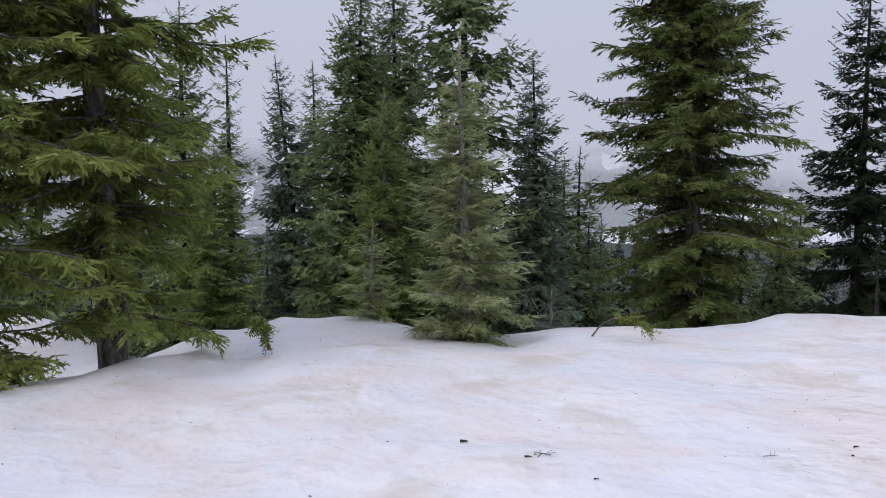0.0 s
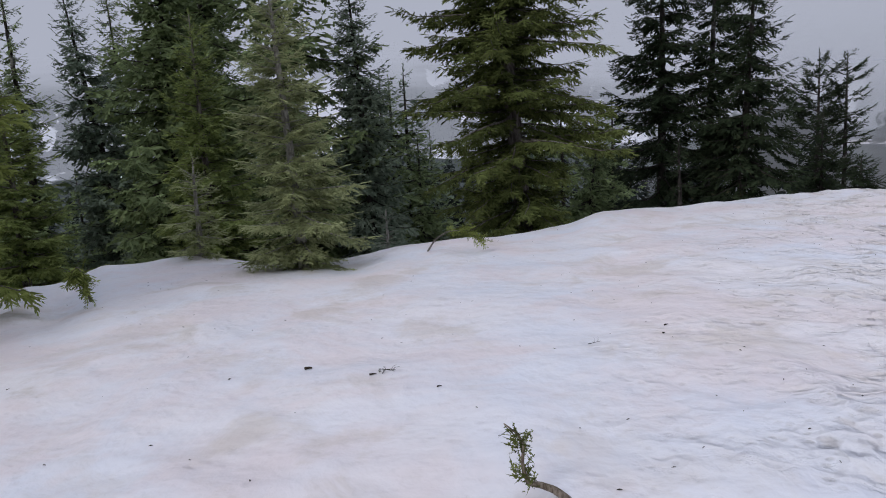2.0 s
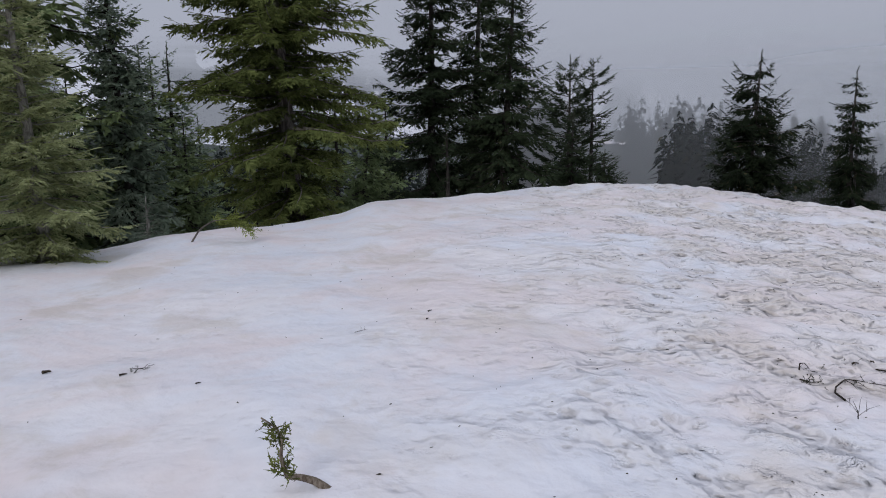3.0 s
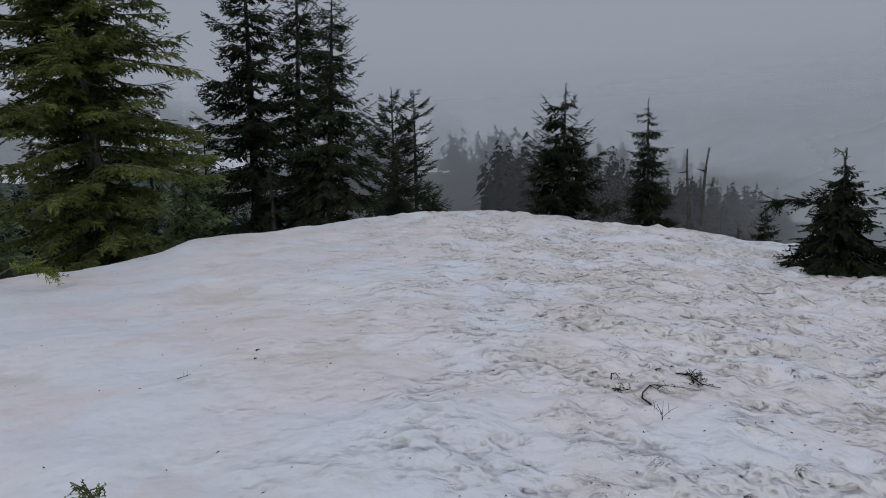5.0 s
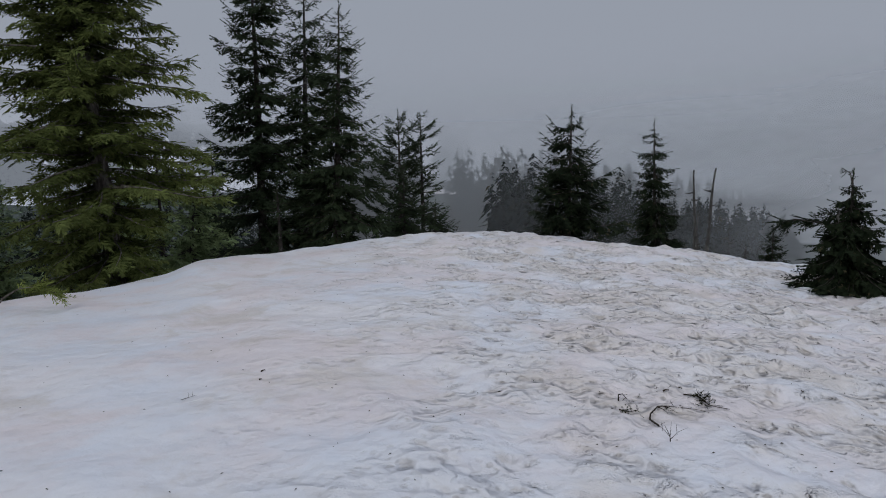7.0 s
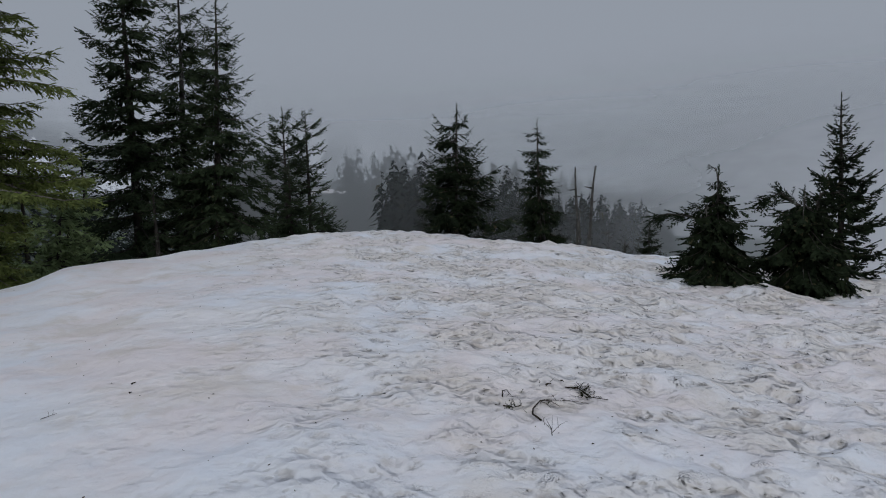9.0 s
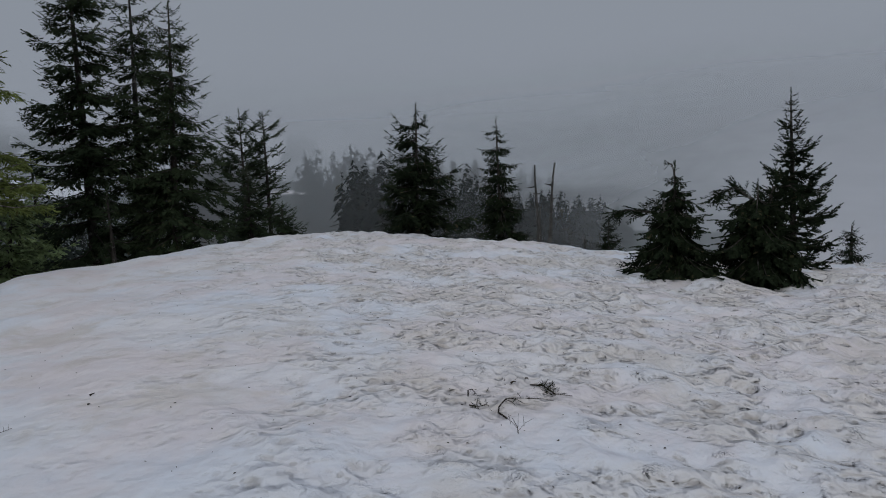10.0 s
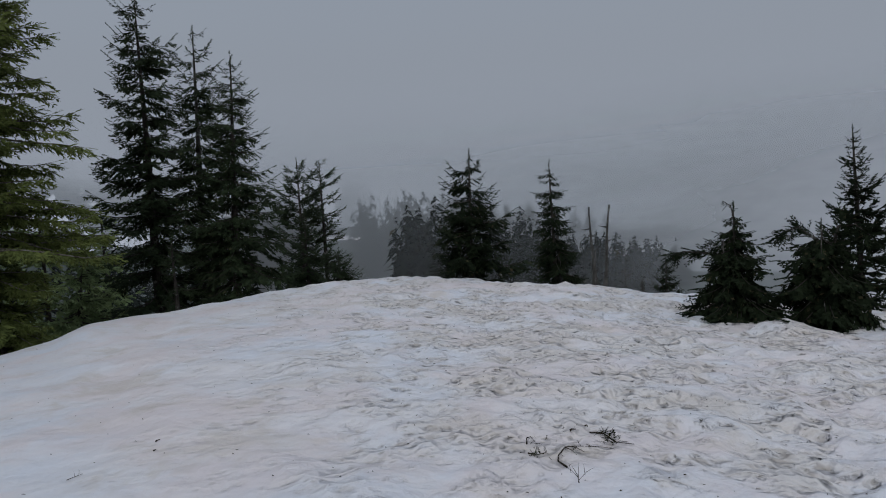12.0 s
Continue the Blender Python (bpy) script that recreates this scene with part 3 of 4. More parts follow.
conifer("fir_tree", -7.24, 18.64, 5.63, 0.85, "thin fir with sparse bare limbs in its spire", lean=(-0.018, -0.007), seed=33, **(DARK | dict(thin=0.3, twig=0.2, gap=0.3)))
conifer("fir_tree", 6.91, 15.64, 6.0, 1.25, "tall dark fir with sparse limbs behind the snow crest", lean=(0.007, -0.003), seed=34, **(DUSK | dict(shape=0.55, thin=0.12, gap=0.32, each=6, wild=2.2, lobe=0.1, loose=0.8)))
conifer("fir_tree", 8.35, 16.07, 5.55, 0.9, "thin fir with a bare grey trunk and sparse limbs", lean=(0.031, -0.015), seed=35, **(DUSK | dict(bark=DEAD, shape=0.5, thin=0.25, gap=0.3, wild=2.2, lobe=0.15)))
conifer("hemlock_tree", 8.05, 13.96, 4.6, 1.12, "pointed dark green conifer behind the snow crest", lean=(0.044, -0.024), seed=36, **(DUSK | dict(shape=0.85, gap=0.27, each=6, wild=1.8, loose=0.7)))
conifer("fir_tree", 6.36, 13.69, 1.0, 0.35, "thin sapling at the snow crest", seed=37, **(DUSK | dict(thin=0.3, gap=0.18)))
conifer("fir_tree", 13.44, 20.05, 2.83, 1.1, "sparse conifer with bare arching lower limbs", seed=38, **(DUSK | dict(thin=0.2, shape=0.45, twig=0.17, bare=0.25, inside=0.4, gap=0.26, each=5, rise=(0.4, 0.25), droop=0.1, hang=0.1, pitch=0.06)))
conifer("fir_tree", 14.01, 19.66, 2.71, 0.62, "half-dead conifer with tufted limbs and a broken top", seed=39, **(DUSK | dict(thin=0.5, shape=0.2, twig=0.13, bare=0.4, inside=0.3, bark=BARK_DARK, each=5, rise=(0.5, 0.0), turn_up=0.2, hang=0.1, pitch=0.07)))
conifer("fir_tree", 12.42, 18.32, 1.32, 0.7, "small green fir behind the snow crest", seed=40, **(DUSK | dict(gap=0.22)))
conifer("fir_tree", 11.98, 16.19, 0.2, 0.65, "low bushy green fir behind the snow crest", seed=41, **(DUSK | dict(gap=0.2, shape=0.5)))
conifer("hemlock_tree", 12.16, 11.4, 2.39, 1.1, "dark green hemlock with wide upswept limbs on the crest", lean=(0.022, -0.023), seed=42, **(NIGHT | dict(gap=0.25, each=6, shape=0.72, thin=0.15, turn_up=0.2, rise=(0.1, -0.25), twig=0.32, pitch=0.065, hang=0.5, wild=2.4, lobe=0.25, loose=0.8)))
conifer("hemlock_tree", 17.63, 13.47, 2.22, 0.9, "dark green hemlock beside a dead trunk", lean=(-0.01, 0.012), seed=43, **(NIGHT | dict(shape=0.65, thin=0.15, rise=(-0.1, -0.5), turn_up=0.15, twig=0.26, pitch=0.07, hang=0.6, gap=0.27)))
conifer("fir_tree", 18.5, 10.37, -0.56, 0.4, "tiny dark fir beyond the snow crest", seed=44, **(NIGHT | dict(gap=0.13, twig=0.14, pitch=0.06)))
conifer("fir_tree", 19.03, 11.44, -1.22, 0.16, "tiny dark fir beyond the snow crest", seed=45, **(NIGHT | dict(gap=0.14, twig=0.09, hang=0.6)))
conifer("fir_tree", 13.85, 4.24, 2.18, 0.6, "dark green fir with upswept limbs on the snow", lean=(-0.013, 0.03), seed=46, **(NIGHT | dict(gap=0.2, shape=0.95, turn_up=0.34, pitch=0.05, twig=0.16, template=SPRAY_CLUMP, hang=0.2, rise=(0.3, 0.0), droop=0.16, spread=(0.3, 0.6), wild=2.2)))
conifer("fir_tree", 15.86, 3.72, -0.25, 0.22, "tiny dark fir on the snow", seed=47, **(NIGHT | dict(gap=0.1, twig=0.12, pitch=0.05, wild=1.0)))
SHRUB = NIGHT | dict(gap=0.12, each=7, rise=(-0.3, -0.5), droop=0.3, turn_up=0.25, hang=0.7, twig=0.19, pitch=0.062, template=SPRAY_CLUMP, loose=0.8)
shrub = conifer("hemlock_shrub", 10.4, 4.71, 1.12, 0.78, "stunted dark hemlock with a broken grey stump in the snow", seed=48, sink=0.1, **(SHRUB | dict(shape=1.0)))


def shrub_arm(tree, points, thick, sprays, size, seed):
    """A drooping side arm of a stunted tree."""
    rng = np.random.default_rng(seed)
    p = np.array(points) - np.array(tree.location)
    t = Tubes()
    t.add(p, np.linspace(thick, thick * 0.3, len(p)), 6)
    t.build("arm", BARK_DARK, tree)
    q = rng.uniform(0, len(p) - 1.001, sprays)
    i = q.astype(int)
    o = p[i] + (q - i)[:, None] * (p[i + 1] - p[i])
    d = unit(p[i + 1] - p[i]) * 0.7 + rng.normal(0, 0.45, (sprays, 3)) + [0, 0, -0.3]
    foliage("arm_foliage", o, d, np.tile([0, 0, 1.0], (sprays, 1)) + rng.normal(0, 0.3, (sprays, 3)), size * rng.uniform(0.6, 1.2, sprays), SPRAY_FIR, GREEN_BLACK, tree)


shrub_arm(shrub, [(10.42, 4.75, 0.15), (10.36, 4.86, 0.42), (10.24, 5.1, 0.50), (10.12, 5.32, 0.52), (10.04, 5.49, 0.47)], 0.03, 60, 0.26, 1)
shrub_arm(shrub, [(10.40, 4.80, 0.30), (10.36, 4.92, 0.55), (10.32, 5.02, 0.68)], 0.02, 16, 0.2, 2)
shrub_arm(shrub, [(10.4, 4.71, 1.02), (10.38, 4.74, 1.15), (10.33, 4.83, 1.22)], 0.012, 9, 0.10, 6)
shrub_arm(shrub, [(10.42, 4.72, 0.0), (10.25, 5.05, -0.1), (10.15, 5.28, -0.32)], 0.02, 50, 0.28, 3)
stump = Tubes()
stump.add(np.array([(10.40, 4.80, -0.2), (10.38, 4.82, 0.3), (10.37, 4.84, 0.55), (10.36, 4.86, 0.66)]) - np.array(shrub.location), [0.07, 0.06, 0.05, 0.015], 8)
stump.build("stump", DEAD, shrub, "broken weathered grey stump")
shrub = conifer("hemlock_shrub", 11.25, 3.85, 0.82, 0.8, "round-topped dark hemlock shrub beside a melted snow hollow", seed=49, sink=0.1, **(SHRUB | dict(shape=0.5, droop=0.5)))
shrub_arm(shrub, [(11.3, 3.75, 0.3), (11.25, 3.95, 0.62), (11.18, 4.15, 0.78), (11.12, 4.35, 0.70)], 0.03, 50, 0.28, 4)
shrub_arm(shrub, [(11.3, 3.75, 0.4), (11.3, 3.65, 0.78), (11.32, 3.45, 0.80), (11.33, 3.2, 0.6)], 0.03, 60, 0.3, 5)


def snag(x, y, top, girth, label, lean=(0, 0), stubs=8, seed=1):
    rng = np.random.default_rng(seed)
    tx, ty = x, y
    for _ in range(3):
        z0 = float(ground(x, y)) - 0.3
        h = top - z0
        x, y = tx - lean[0] * h, ty - lean[1] * h
    tree = thing("dead_tree", x, y, z0, label, "dead tree", "dead trees on the crest")
    s = np.linspace(0, 1, 22)
    t = Tubes()
    pts = np.stack([s * h * lean[0] + 0.03 * np.sin(s * 9 + seed), s * h * lean[1] + 0.03 * np.cos(s * 7), s * h], -1)
    t.add(pts, girth * (1 - 0.75 * s) * (1 + 0.12 * np.sin(s * 23 + seed) + 0.1 * rng.normal(0, 1, 22)), 8)
    t.build("trunk", DEAD, tree)
    for _ in range(stubs):
        b = Tubes()
        i = rng.integers(6, 19)
        a = rng.uniform(0, 6.28)
        ln = rng.uniform(0.06, 0.2) if rng.random() < 0.75 else rng.uniform(0.2, 0.32)
        d = np.array([np.cos(a), np.sin(a), rng.uniform(-0.1, 0.5)])
        b.add([pts[i], pts[i] + d * ln * 0.5 + (0, 0, -0.02), pts[i] + d * ln], [0.028, 0.02, 0.006], 4)
        b.build("branch", DEAD, tree)


snag(17.72, 13.35, 0.78, 0.09, "dead grey trunk beside a living hemlock", seed=1, stubs=4)
snag(19.93, 13.72, 0.8, 0.09, "slim dark dead tree with a broken top", seed=2, stubs=34)
snag(20.28, 13.21, 0.84, 0.10, "leaning grey dead tree with stubs of limbs", lean=(0.064, -0.096), seed=3, stubs=18)
snag(20.0, 13.62, -0.52, 0.07, "short dead stump between two dead trees", seed=4, stubs=3)
snag(20.49, 12.88, -0.82, 0.03, "thin bare dead sapling", seed=5, stubs=10)


# ---- woods behind: copies of three trees down the slope, then a far forest ----
def wood_sites():
    rng = np.random.default_rng(5)
    sites = []
    for k in range(46):
        az, r = (rng.uniform(-34, 7), rng.uniform(19, 31)) if k % 4 else (rng.uniform(-44, 34), rng.uniform(20, 40))
        sites.append((r * math.sin(radians(az)), r * math.cos(radians(az)), rng.uniform(0.8, 1.3), rng.uniform(0, 6.28)))
    for az, r, size in ((-1.5, 21, 1.15), (1.5, 19.5, 0.95), (3.2, 21, 1.2), (5.0, 23, 1.35), (16.5, 21, 1.0), (15.0, 24, 1.3), (13.8, 22, 0.9), (-23, 20, 1.3), (-26, 22, 1.45)):
        sites.append((r * math.sin(radians(az)), r * math.cos(radians(az)), size, 2.1 * az))
    return sites


protos = []
for k, (mat, rad) in enumerate(((GREEN_DARK, 1.3), (GREEN_BLUE, 1.0), (GREEN_DARK, 1.6))):
    px, py = (-3.0 + 3.2 * k, 24.0 + 2 * k)
    protos.append(conifer("conifer", px, py, float(ground(px, py)) + 5.5, rad, "dark conifer in the woods below the crest", seed=60 + k, group="woods below the crest",
                          **(DARK | dict(material=mat, pitch=0.3, gap=0.46, template=SPRAY_LIGHT, twig=0.6, each=5))))
for k, (wx, wy, size, turn) in enumerate(wood_sites()):
    c = copy_thing(protos[k % 3], Matrix.Translation((wx, wy, float(ground(wx, wy)) - 0.2)) @ Matrix.Rotation(turn, 4, "Z"))
    c.scale = (size, size, size)


def tufted_spire(rng, x, y, z, h, wide, tufts, n):
    """A distant conifer: a slim trunk hung with drooping tufts, wide at the foot and ragged at the edge."""
    u = np.sort(rng.uniform(0.0, 0.92, tufts))
    a = rng.uniform(0, 6.28, tufts)
    ln = wide * (0.12 + 0.88 * u**0.7) * rng.uniform(0.45, 1.2, tufts)
    out = np.stack([np.cos(a), np.sin(a), 0 * a], -1)
    side = np.stack([-np.sin(a), np.cos(a), 0 * a], -1)
    foot = np.stack([0 * a + x, 0 * a + y, z + h * (1 - u)], -1)
    tip = foot + out * ln[:, None] - np.array([0, 0, 1]) * (ln * rng.uniform(0.1, 0.6, tufts))[:, None]
    mid = foot + out * (0.5 * ln)[:, None]
    v = np.stack([foot + (0, 0, 0.015 * h), mid + side * (0.3 * ln)[:, None], mid - side * (0.3 * ln)[:, None], tip], 1).reshape(-1, 3)
    i = np.arange(tufts)[:, None] * 4 + n
    w, k = 0.012 * h, n + 4 * tufts
    v = np.concatenate([v, [(x - w, y, z), (x + w, y, z), (x, y + w, z), (x, y, z + h)]])
    return v, np.concatenate([i + [[0, 1, 2]], i + [[1, 3, 2]], np.array([[0, 1, 3], [1, 2, 3], [2, 0, 3]]) + k])


def far_forest(name, count, r_min, r_max, az_min, az_max, h_min, h_max, label, seed, tufts=70):
    rng = np.random.default_rng(seed)
    V, F, n = [], [], 0
    for _ in range(count):
        deg, r = rng.uniform(az_min, az_max), rng.uniform(r_min, r_max)
        az = radians(deg)
        x, y = r * math.sin(az), r * math.cos(az)
        h = rng.uniform(h_min, h_max) * (1.0 if deg < 46 else max(0.35, 1 - (deg - 46) * 0.036)) * (0.85 + 0.3 * float(value_noise(x / 12, y / 12, 6)))
        if abs(deg - 36.1) < 1.0 + 1.3 * rng.random() and r < 230:
            continue
        if r > 500 and open_land(x, y) > 0.2 and rng.random() > 0.05:
            continue
        v, f = tufted_spire(rng, x, y, float(ground(x, y)) - 0.3, h, h * rng.uniform(0.20, 0.33), tufts, n)
        V.append(v), F.append(f)
        n += len(v)
    ob = mesh_object(name, np.concatenate(V), np.concatenate(F), GREEN_FAR)
    return tagged(ob, label, "forest", kind="stuff")


far_forest("far_forest", 560, 122, 190, 27, 66, 9, 15, "misty grey conifer forest beyond the crest", 3, 80)
far_forest("near_forest", 220, 88, 112, 40.5, 62, 7, 12.5, "dark conifer stand beyond the crest, in front of the mist", 7, 110)
far_forest("valley_forest", 330, 45, 200, -46, 34, 6, 10, "dark conifer forest down in the valley", 4)
far_forest("mountain_forest", 5200, 560, 1200, -40, 52, 9, 17, "hazy conifers between snow lanes on the mountain", 6, 7)


# ---- drifting fog ----
def fog_sheet(name, r, az0, az1, z0, z1, material, label):
    a = np.radians(np.linspace(az0, az1, 49))
    v = np.concatenate([np.stack([r * np.sin(a), r * np.cos(a), 0 * a + z], -1) for z in (z0, z1)])
    i = np.arange(48)
    f = np.stack([i, i + 1, i + 50, i + 49], -1)
    ob = mesh_object(name, v, f, material, smooth=True)
    uv = ob.data.uv_layers.new(name="UVMap")
    idx = np.empty(len(ob.data.loops), np.int32)
    ob.data.loops.foreach_get("vertex_index", idx)
    co = np.stack([(idx % 49) / 48, idx // 49], -1).astype(np.float32)
    uv.data.foreach_set("uv", co.ravel())
    return tagged(ob, label, "fog", kind="backdrop")


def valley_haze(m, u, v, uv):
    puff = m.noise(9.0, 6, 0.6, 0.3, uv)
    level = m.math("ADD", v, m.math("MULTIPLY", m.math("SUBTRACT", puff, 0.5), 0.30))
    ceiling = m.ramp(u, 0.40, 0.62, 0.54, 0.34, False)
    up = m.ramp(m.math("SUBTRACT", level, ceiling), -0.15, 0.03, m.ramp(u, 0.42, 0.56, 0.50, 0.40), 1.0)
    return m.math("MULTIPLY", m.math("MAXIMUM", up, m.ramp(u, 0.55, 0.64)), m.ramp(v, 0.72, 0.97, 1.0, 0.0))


def near_mist(m, u, v, uv):
    puff = m.noise(5.0, 5, 0.6, 0.5, uv)
    body = m.ramp(m.math("ADD", u, m.math("MULTIPLY", m.math("SUBTRACT", puff, 0.5), 0.35)), 0.38, 0.56, 0.42, 0.99)
    return m.math("MULTIPLY", m.math("MULTIPLY", body, m.ramp(v, 0.55, 0.95, 1.0, 0.0)), m.math("MULTIPLY", m.ramp(u, 0.0, 0.2), m.ramp(u, 0.93, 1.0, 1.0, 0.0)))


def middle_mist(m, u, v, uv):
    puff = m.noise(4.0, 5, 0.6, 0.5, uv)
    body = m.ramp(m.math("ADD", u, m.math("MULTIPLY", m.math("SUBTRACT", puff, 0.5), 0.12)), 0.14, 0.42, 0.10, 1.0)
    return m.math("MULTIPLY", m.math("MULTIPLY", body, m.ramp(v, 0.55, 0.95, 1.0, 0.0)), m.ramp(u, 0.0, 0.08))


# valley_fog glows on its own, set to the horizon sky's brightness
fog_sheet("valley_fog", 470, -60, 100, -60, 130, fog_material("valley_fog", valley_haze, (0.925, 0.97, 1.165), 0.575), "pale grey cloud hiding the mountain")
fog_sheet("mist", 215, 20, 115, -40, 26, fog_material("middle_mist", middle_mist, (0.84, 0.87, 0.935)), "pale mist lying in the valley")


def front_veil(m, u, v, uv):
    puff = m.noise(5.0, 4, 0.55, 0.4, uv)
    body = m.ramp(m.math("ADD", u, m.math("MULTIPLY", m.math("SUBTRACT", puff, 0.5), 0.25)), 0.30, 0.80, 0.12, 0.92)
    return m.math("MULTIPLY", m.math("MULTIPLY", body, m.ramp(v, 0.50, 0.95, 1.0, 0.0)), m.math("MULTIPLY", m.ramp(u, 0.0, 0.2), m.ramp(u, 0.93, 1.0, 1.0, 0.0)))


fog_sheet("mist", 82, 30, 100, -18, 12, fog_material("front_veil", front_veil, (0.72, 0.735, 0.775)), "thin mist in front of the conifer stand")
fog_sheet("mist", 117, 15, 110, -24, 20, fog_material("mist", near_mist, (0.68, 0.695, 0.735)), "grey mist drifting through the far forest")


# ---- small things in the snow ----
def lie(x, y, up=0.0):
    return (x, y, float(ground(x, y)) + up)


def sprig(name, points, thick, sprays, size, material, label, seed=1, bark=TWIG, low=0.25, wild=0.5, template=SPRAY_NEAR, hang=0.0, category="branch", from_ground=True):
    """A curved shoot with small needle sprays along it."""
    rng = np.random.default_rng(seed)
    p = np.asarray(points, float)
    root = p[0].copy()
    ob = thing(name, *root, label, category)
    q = np.linspace(0, len(p) - 1, 4 * len(p))
    curve = np.stack([np.interp(q, np.arange(len(p)), p[:, k]) for k in range(3)], -1)
    curve[1:-1] = 0.25 * curve[:-2] + 0.5 * curve[1:-1] + 0.25 * curve[2:]
    curve -= root
    stem = Tubes()
    stem.add(curve, thick * np.linspace(1, 0.4, len(curve)) ** 2, 7)
    stem.build("stem", bark, ob)
    n = len(curve)
    t = np.sort(rng.uniform(low, 1.0, sprays))
    i = np.minimum((t * (n - 1)).astype(int), n - 2)
    org = curve[i]
    fwd = unit(curve[i + 1] - curve[i])
    d = fwd * 0.6 + rng.normal(0, wild, (sprays, 3)) + [0, 0, -hang]
    foliage("needles", org, d, rng.normal(0, 0.4, (sprays, 3)) + [0, -0.4, 1.0], size * rng.uniform(0.5, 1.2, sprays), template, material, ob)
    return ob


FRESH = needle_material("fresh_needles", (0.03, 0.038, 0.013), (0.20, 0.225, 0.07))
SHOOT = bark_material("shoot_bark", (0.10, 0.075, 0.055), (0.30, 0.25, 0.20), 50.0)
DULL = needle_material("dull_needles", (0.008, 0.009, 0.005), (0.04, 0.044, 0.02))
SPRAY_STUB = spray(3, 0.16, 0.07, 0.0, 0.3, 0.8)
near = sprig("hemlock_shoot", [(0.905, 2.86, -0.05), (0.82, 2.884, 0.03), (0.758, 2.899, 0.055), (0.711, 2.909, 0.062), (0.695, 2.913, 0.105), (0.687, 2.914, 0.16), (0.697, 2.912, 0.222), (0.68, 2.916, 0.277), (0.62, 2.929, 0.33)],
             0.02, 60, 0.058, FRESH, "young hemlock shoot with fresh green tips poking out of the snow", 3, SHOOT, 0.26, 0.6, SPRAY_STUB)
rng = np.random.default_rng(9)
for tuft_at, spread, count, words in (((0.685, 2.914, 0.245), 0.019, 30, "fresh green needle tuft"), ((0.70, 2.912, 0.085), 0.026, 30, "green needle tuft at the bend")):
    tuft = np.array(tuft_at) - np.array([0.905, 2.86, -0.05])
    foliage("tip_tuft", tuft + rng.normal(0, spread, (count, 3)) * [1, 0.6, 1.2], rng.normal(0, 0.75, (count, 3)) + [0, 0, 0.2], np.tile([0, -0.6, 1.0], (count, 1)), rng.uniform(0.035, 0.075, count), SPRAY_STUB, FRESH, near, words)
sprig("buried_sapling", [(-2.761, 8.357, -0.12), (-2.79, 8.345, 0.1), (-2.837, 8.331, 0.28), (-2.90, 8.30, 0.22)], 0.02, 90, 0.2, GREEN_HEMLOCK, "bent green hemlock tip sticking out of the snow", 4, BARK, 0.15, 0.4, SPRAY_FULL, 1.0, "sapling")
sprig("buried_branch", [(1.02, 9.75, -0.16), (1.14, 9.60, 0.06), (1.30, 9.48, 0.17), (1.46, 9.41, 0.18), (1.60, 9.37, 0.12), (1.70, 9.346, 0.05)], 0.014, 55, 0.16, GREEN_HEMLOCK, "arched green hemlock branch at the snow edge", 5, BARK, 0.42, 0.3, SPRAY_FULL, 0.0)


def litter_stick(points, r, label, fine=(), seed=1, needles=0, size=0.05):
    """A dead twig lying on the snow, with side twigs."""
    rng = np.random.default_rng(seed)
    r, size = 1.1 * r, 1.2 * size
    p = np.array([lie(x, y, r + 0.6 * up) for x, y, up in points])
    ob = thing("fallen_twig", *p[0], label, "twig", "twigs on the snow")
    t = Tubes()
    t.add(p - p[0], np.linspace(r, r * 0.4, len(p)), 6)
    t.build("stem", TWIG, ob)
    for a, b in fine:
        k = Tubes()
        a, b = np.array(lie(*a)) - p[0], np.array(lie(*b)) - p[0]
        k.add([a, 0.5 * (a + b) + (0.004, 0.004, 0.008), b], [r * 0.5, r * 0.35, r * 0.15], 5)
        k.build("side_twig", TWIG, ob)
    if needles:
        i = rng.integers(0, len(p), needles) if needles < 30 else rng.integers(2, 5, needles)
        foliage("needles", p[i] - p[0] + rng.normal(0, 0.022, (needles, 3)) * [1, 1, 0.3], rng.normal(0, 1, (needles, 3)) * [1, 1, 0.45] + [0, 0, 0.2], np.tile([0.1, 0, 1.0], (needles, 1)), size * rng.uniform(0.6, 1.2, needles), SPRAY_NEAR, DULL, ob)
    return ob


litter_stick([(3.636, 2.618, 0), (3.705, 2.734, 0.01), (3.786, 2.793, 0.02), (3.894, 2.821, 0.03), (3.963, 2.816, 0.03), (4.065, 2.805, 0.0)], 0.0055, "curved bare dark twig lying on the snow",
             [((3.894, 2.821, 0.02), (3.90, 2.74, 0.0)), ((3.93, 2.82, 0.03), (4.0, 2.75, 0.0))], 1, 10, 0.035)
litter_stick([(4.085, 2.79, 0), (4.12, 2.763, 0.01), (4.165, 2.719, 0.01), (4.146, 2.629, 0)], 0.003, "thin curved twig lying on the snow", (), 2)
litter_stick([(4.361, 2.966, 0), (4.346, 2.898, 0.01), (4.31, 2.82, 0.02), (4.277, 2.76, 0.03), (4.25, 2.70, 0.03), (4.271, 2.646, 0.02), (4.347, 2.616, 0)], 0.005, "broken dark conifer twig with a clump of lichen and needles",
             [((4.31, 2.82, 0.02), (4.25, 2.86, 0.0)), ((4.25, 2.70, 0.03), (4.19, 2.65, 0.03))], 3, 70, 0.042)
litter_stick([(3.842, 3.089, 0), (3.88, 3.12, 0.04), (3.918, 3.119, 0.05), (3.899, 3.065, 0.02)], 0.0045, "curled dark twig on the snow", (), 4, 6, 0.04)
litter_stick([(3.761, 3.013, 0), (3.775, 2.98, 0.01), (3.79, 2.953, 0.01), (3.843, 2.932, 0)], 0.005, "short dark twig with dry needles on the snow", (), 5, 16, 0.05)
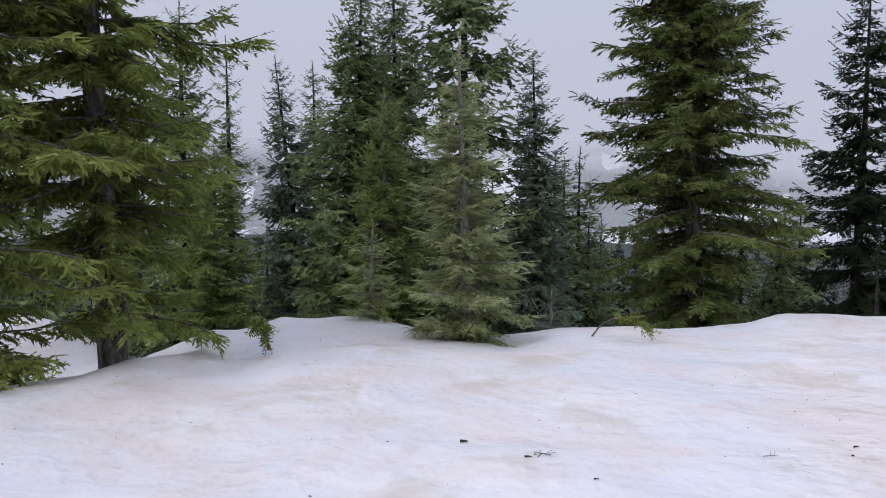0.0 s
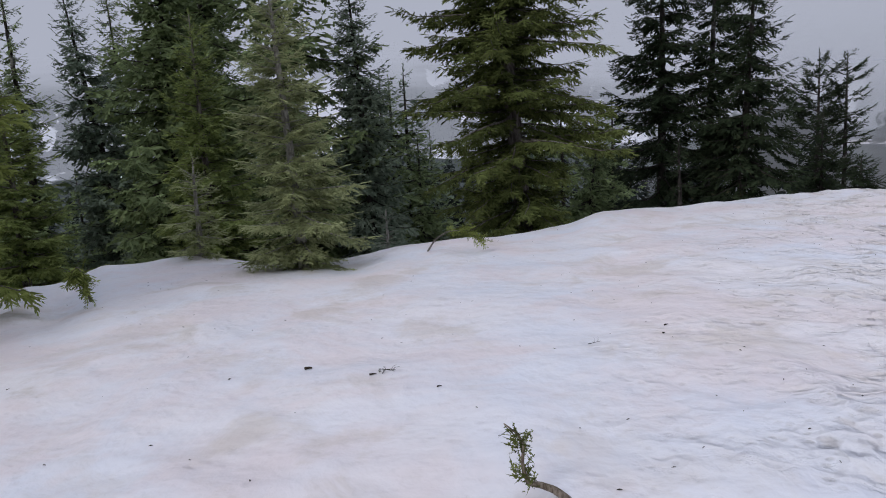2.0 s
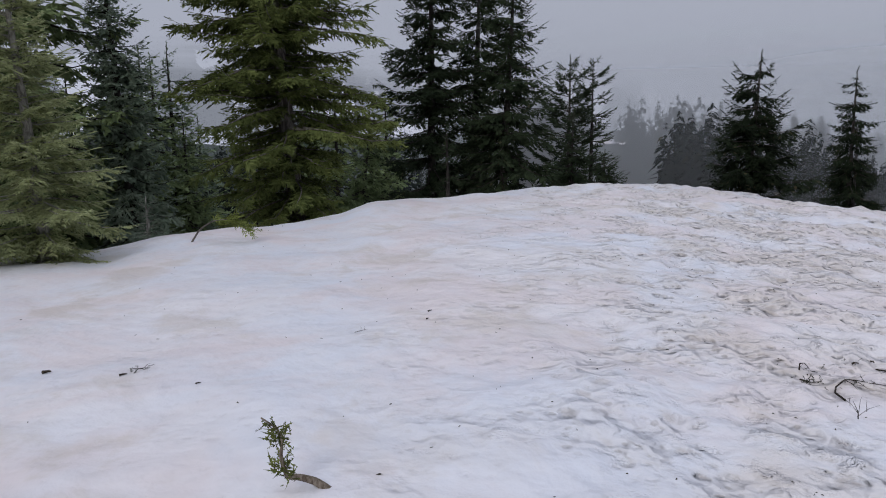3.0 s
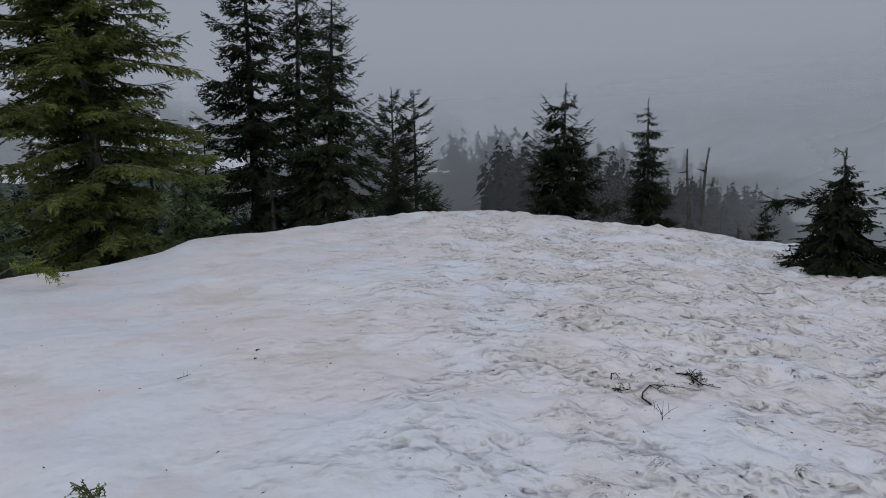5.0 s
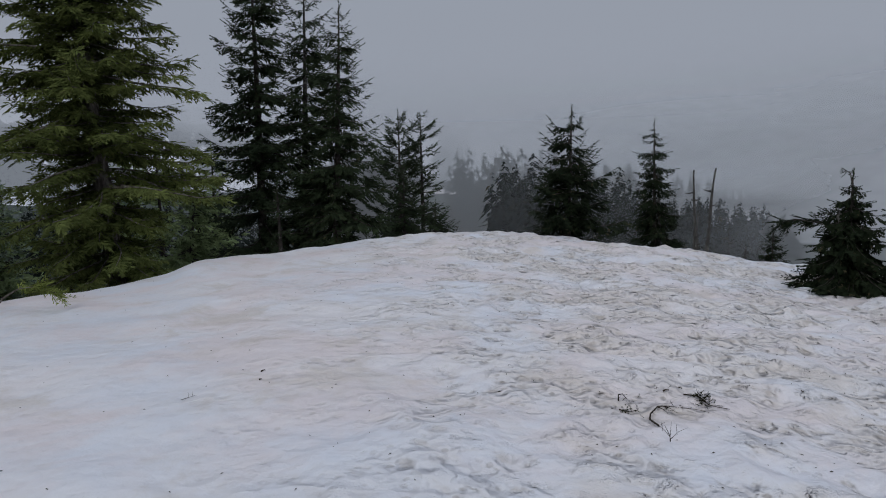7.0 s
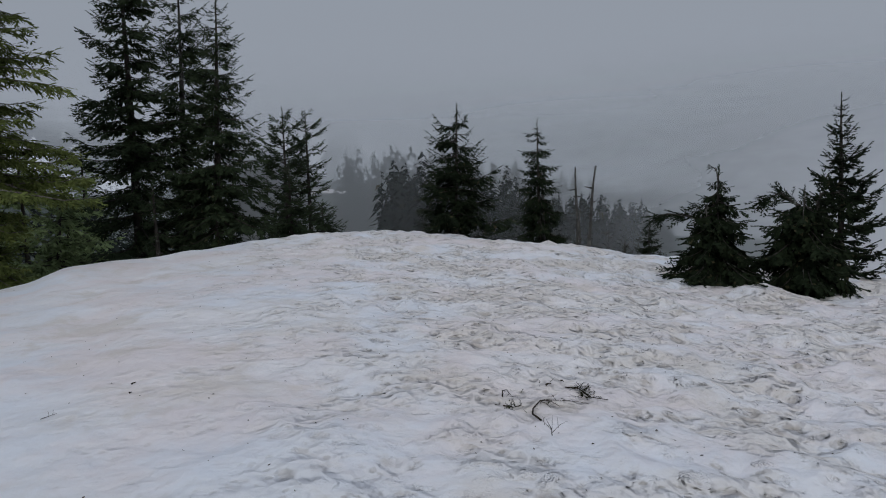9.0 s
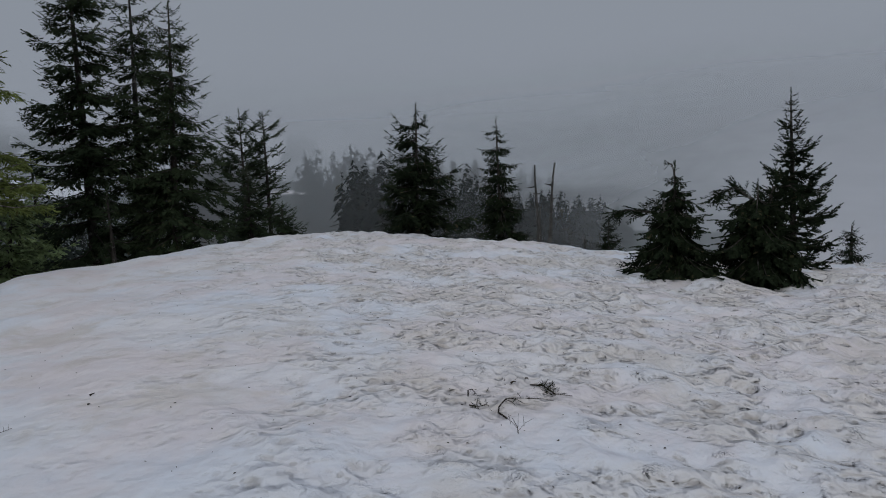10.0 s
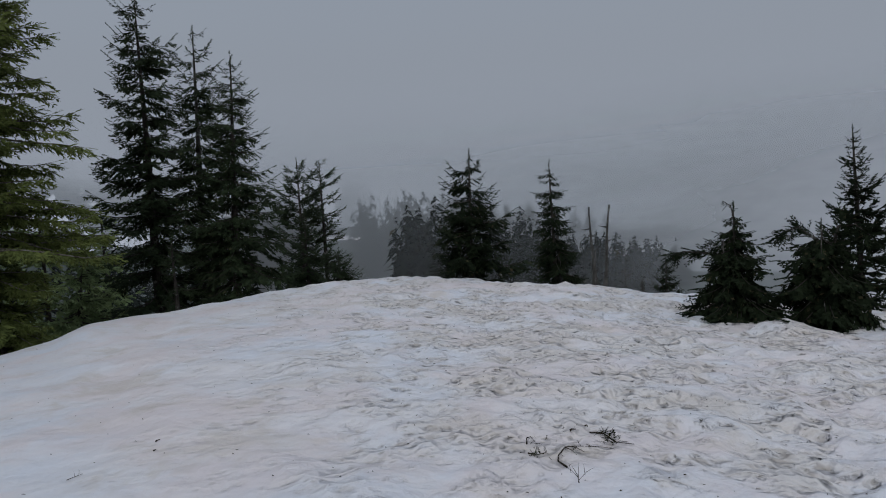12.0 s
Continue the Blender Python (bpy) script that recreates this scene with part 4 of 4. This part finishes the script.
litter_stick([(3.517, 2.449, 0), (3.52, 2.455, 0.06), (3.50, 2.475, 0.15)], 0.003, "bare forked twig standing in the snow",
             [((3.517, 2.449, 0.02), (3.60, 2.40, 0.09)), ((3.518, 2.45, 0.03), (3.47, 2.50, 0.09)), ((3.518, 2.45, 0.04), (3.54, 2.46, 0.12)), ((3.55, 2.43, 0.05), (3.57, 2.45, 0.11)), ((3.49, 2.48, 0.06), (3.46, 2.47, 0.12)), ((3.52, 2.455, 0.01), (3.56, 2.48, 0.03))], 6)
litter_stick([(-0.336, 5.174, 0), (-0.30, 5.165, 0.004), (-0.285, 5.16, 0)], 0.011, "short black bark chip on the snow", (), 7)
litter_stick([(0.105, 4.78, 0), (0.128, 4.784, 0.004), (0.15, 4.79, 0)], 0.007, "short black twig on the snow", (), 8)
litter_stick([(0.19, 4.80, 0), (0.213, 4.828, 0.02), (0.25, 4.85, 0.01), (0.27, 4.83, 0)], 0.003, "tangle of thin dry twigs on the snow", [((0.213, 4.828, 0.02), (0.20, 4.87, 0.02)), ((0.25, 4.85, 0.01), (0.29, 4.87, 0.03))], 9, 8, 0.05)
litter_stick([(2.30, 5.165, 0), (2.314, 5.17, 0.004), (2.335, 5.172, 0)], 0.006, "short dark twig on the snow", (), 10)
litter_stick([(2.205, 4.975, 0), (2.212, 4.977, 0.003), (2.222, 4.979, 0)], 0.006, "short dark twig on the snow", (), 11)
litter_stick([(1.64, 4.94, 0), (1.69, 4.95, 0.006), (1.75, 4.985, 0)], 0.002, "thin dry grass stem on the snow", [((1.69, 4.95, 0.004), (1.70, 4.99, 0.03)), ((1.72, 4.965, 0.004), (1.735, 5.0, 0.03))], 12)
litter_stick([(0.51, 4.44, 0), (0.521, 4.444, 0.004), (0.54, 4.45, 0)], 0.005, "short dark twig on the snow", (), 13)
litter_stick([(4.265, 3.06, 0), (4.273, 3.05, 0.012), (4.30, 3.04, 0)], 0.008, "short dark twig on the snow", (), 14, 5, 0.03)
litter_stick([(4.42, 3.05, 0), (4.425, 3.035, 0.015), (4.43, 3.03, 0)], 0.006, "short dark twig on the snow", (), 15)


def litter():
    """Needles, bark crumbs and seed scales strewn over the old snow."""
    rng = np.random.default_rng(8)
    V, F = [], []
    while len(V) < 900:
        x, y = rng.uniform(-6, 12), rng.uniform(0.5, 13)
        if rng.random() > 0.12 + 0.88 * step(x - 0.55 * y, -2.5, 5.0) or math.hypot(x, y) > 12:
            continue
        z = float(ground(x, y)) + 0.002
        a, ln, w = rng.uniform(0, 6.28), rng.uniform(0.004, 0.016), rng.uniform(0.002, 0.005)
        c, q = math.cos(a), math.sin(a)
        k = 5 * len(V)
        V.append([(x - c * ln, y - q * ln, z), (x + q * w, y - c * w, z), (x + c * ln, y + q * ln, z), (x - q * w, y + c * w, z), (x, y, z + w * 1.4)])
        F += [(k, k + 1, k + 4), (k + 1, k + 2, k + 4), (k + 2, k + 3, k + 4), (k + 3, k, k + 4)]
    ob = mesh_object("needle_litter", np.array(V).reshape(-1, 3), F, TWIG)
    return tagged(ob, "dark needles and bark crumbs strewn over the snow", "litter", kind="stuff")


litter()
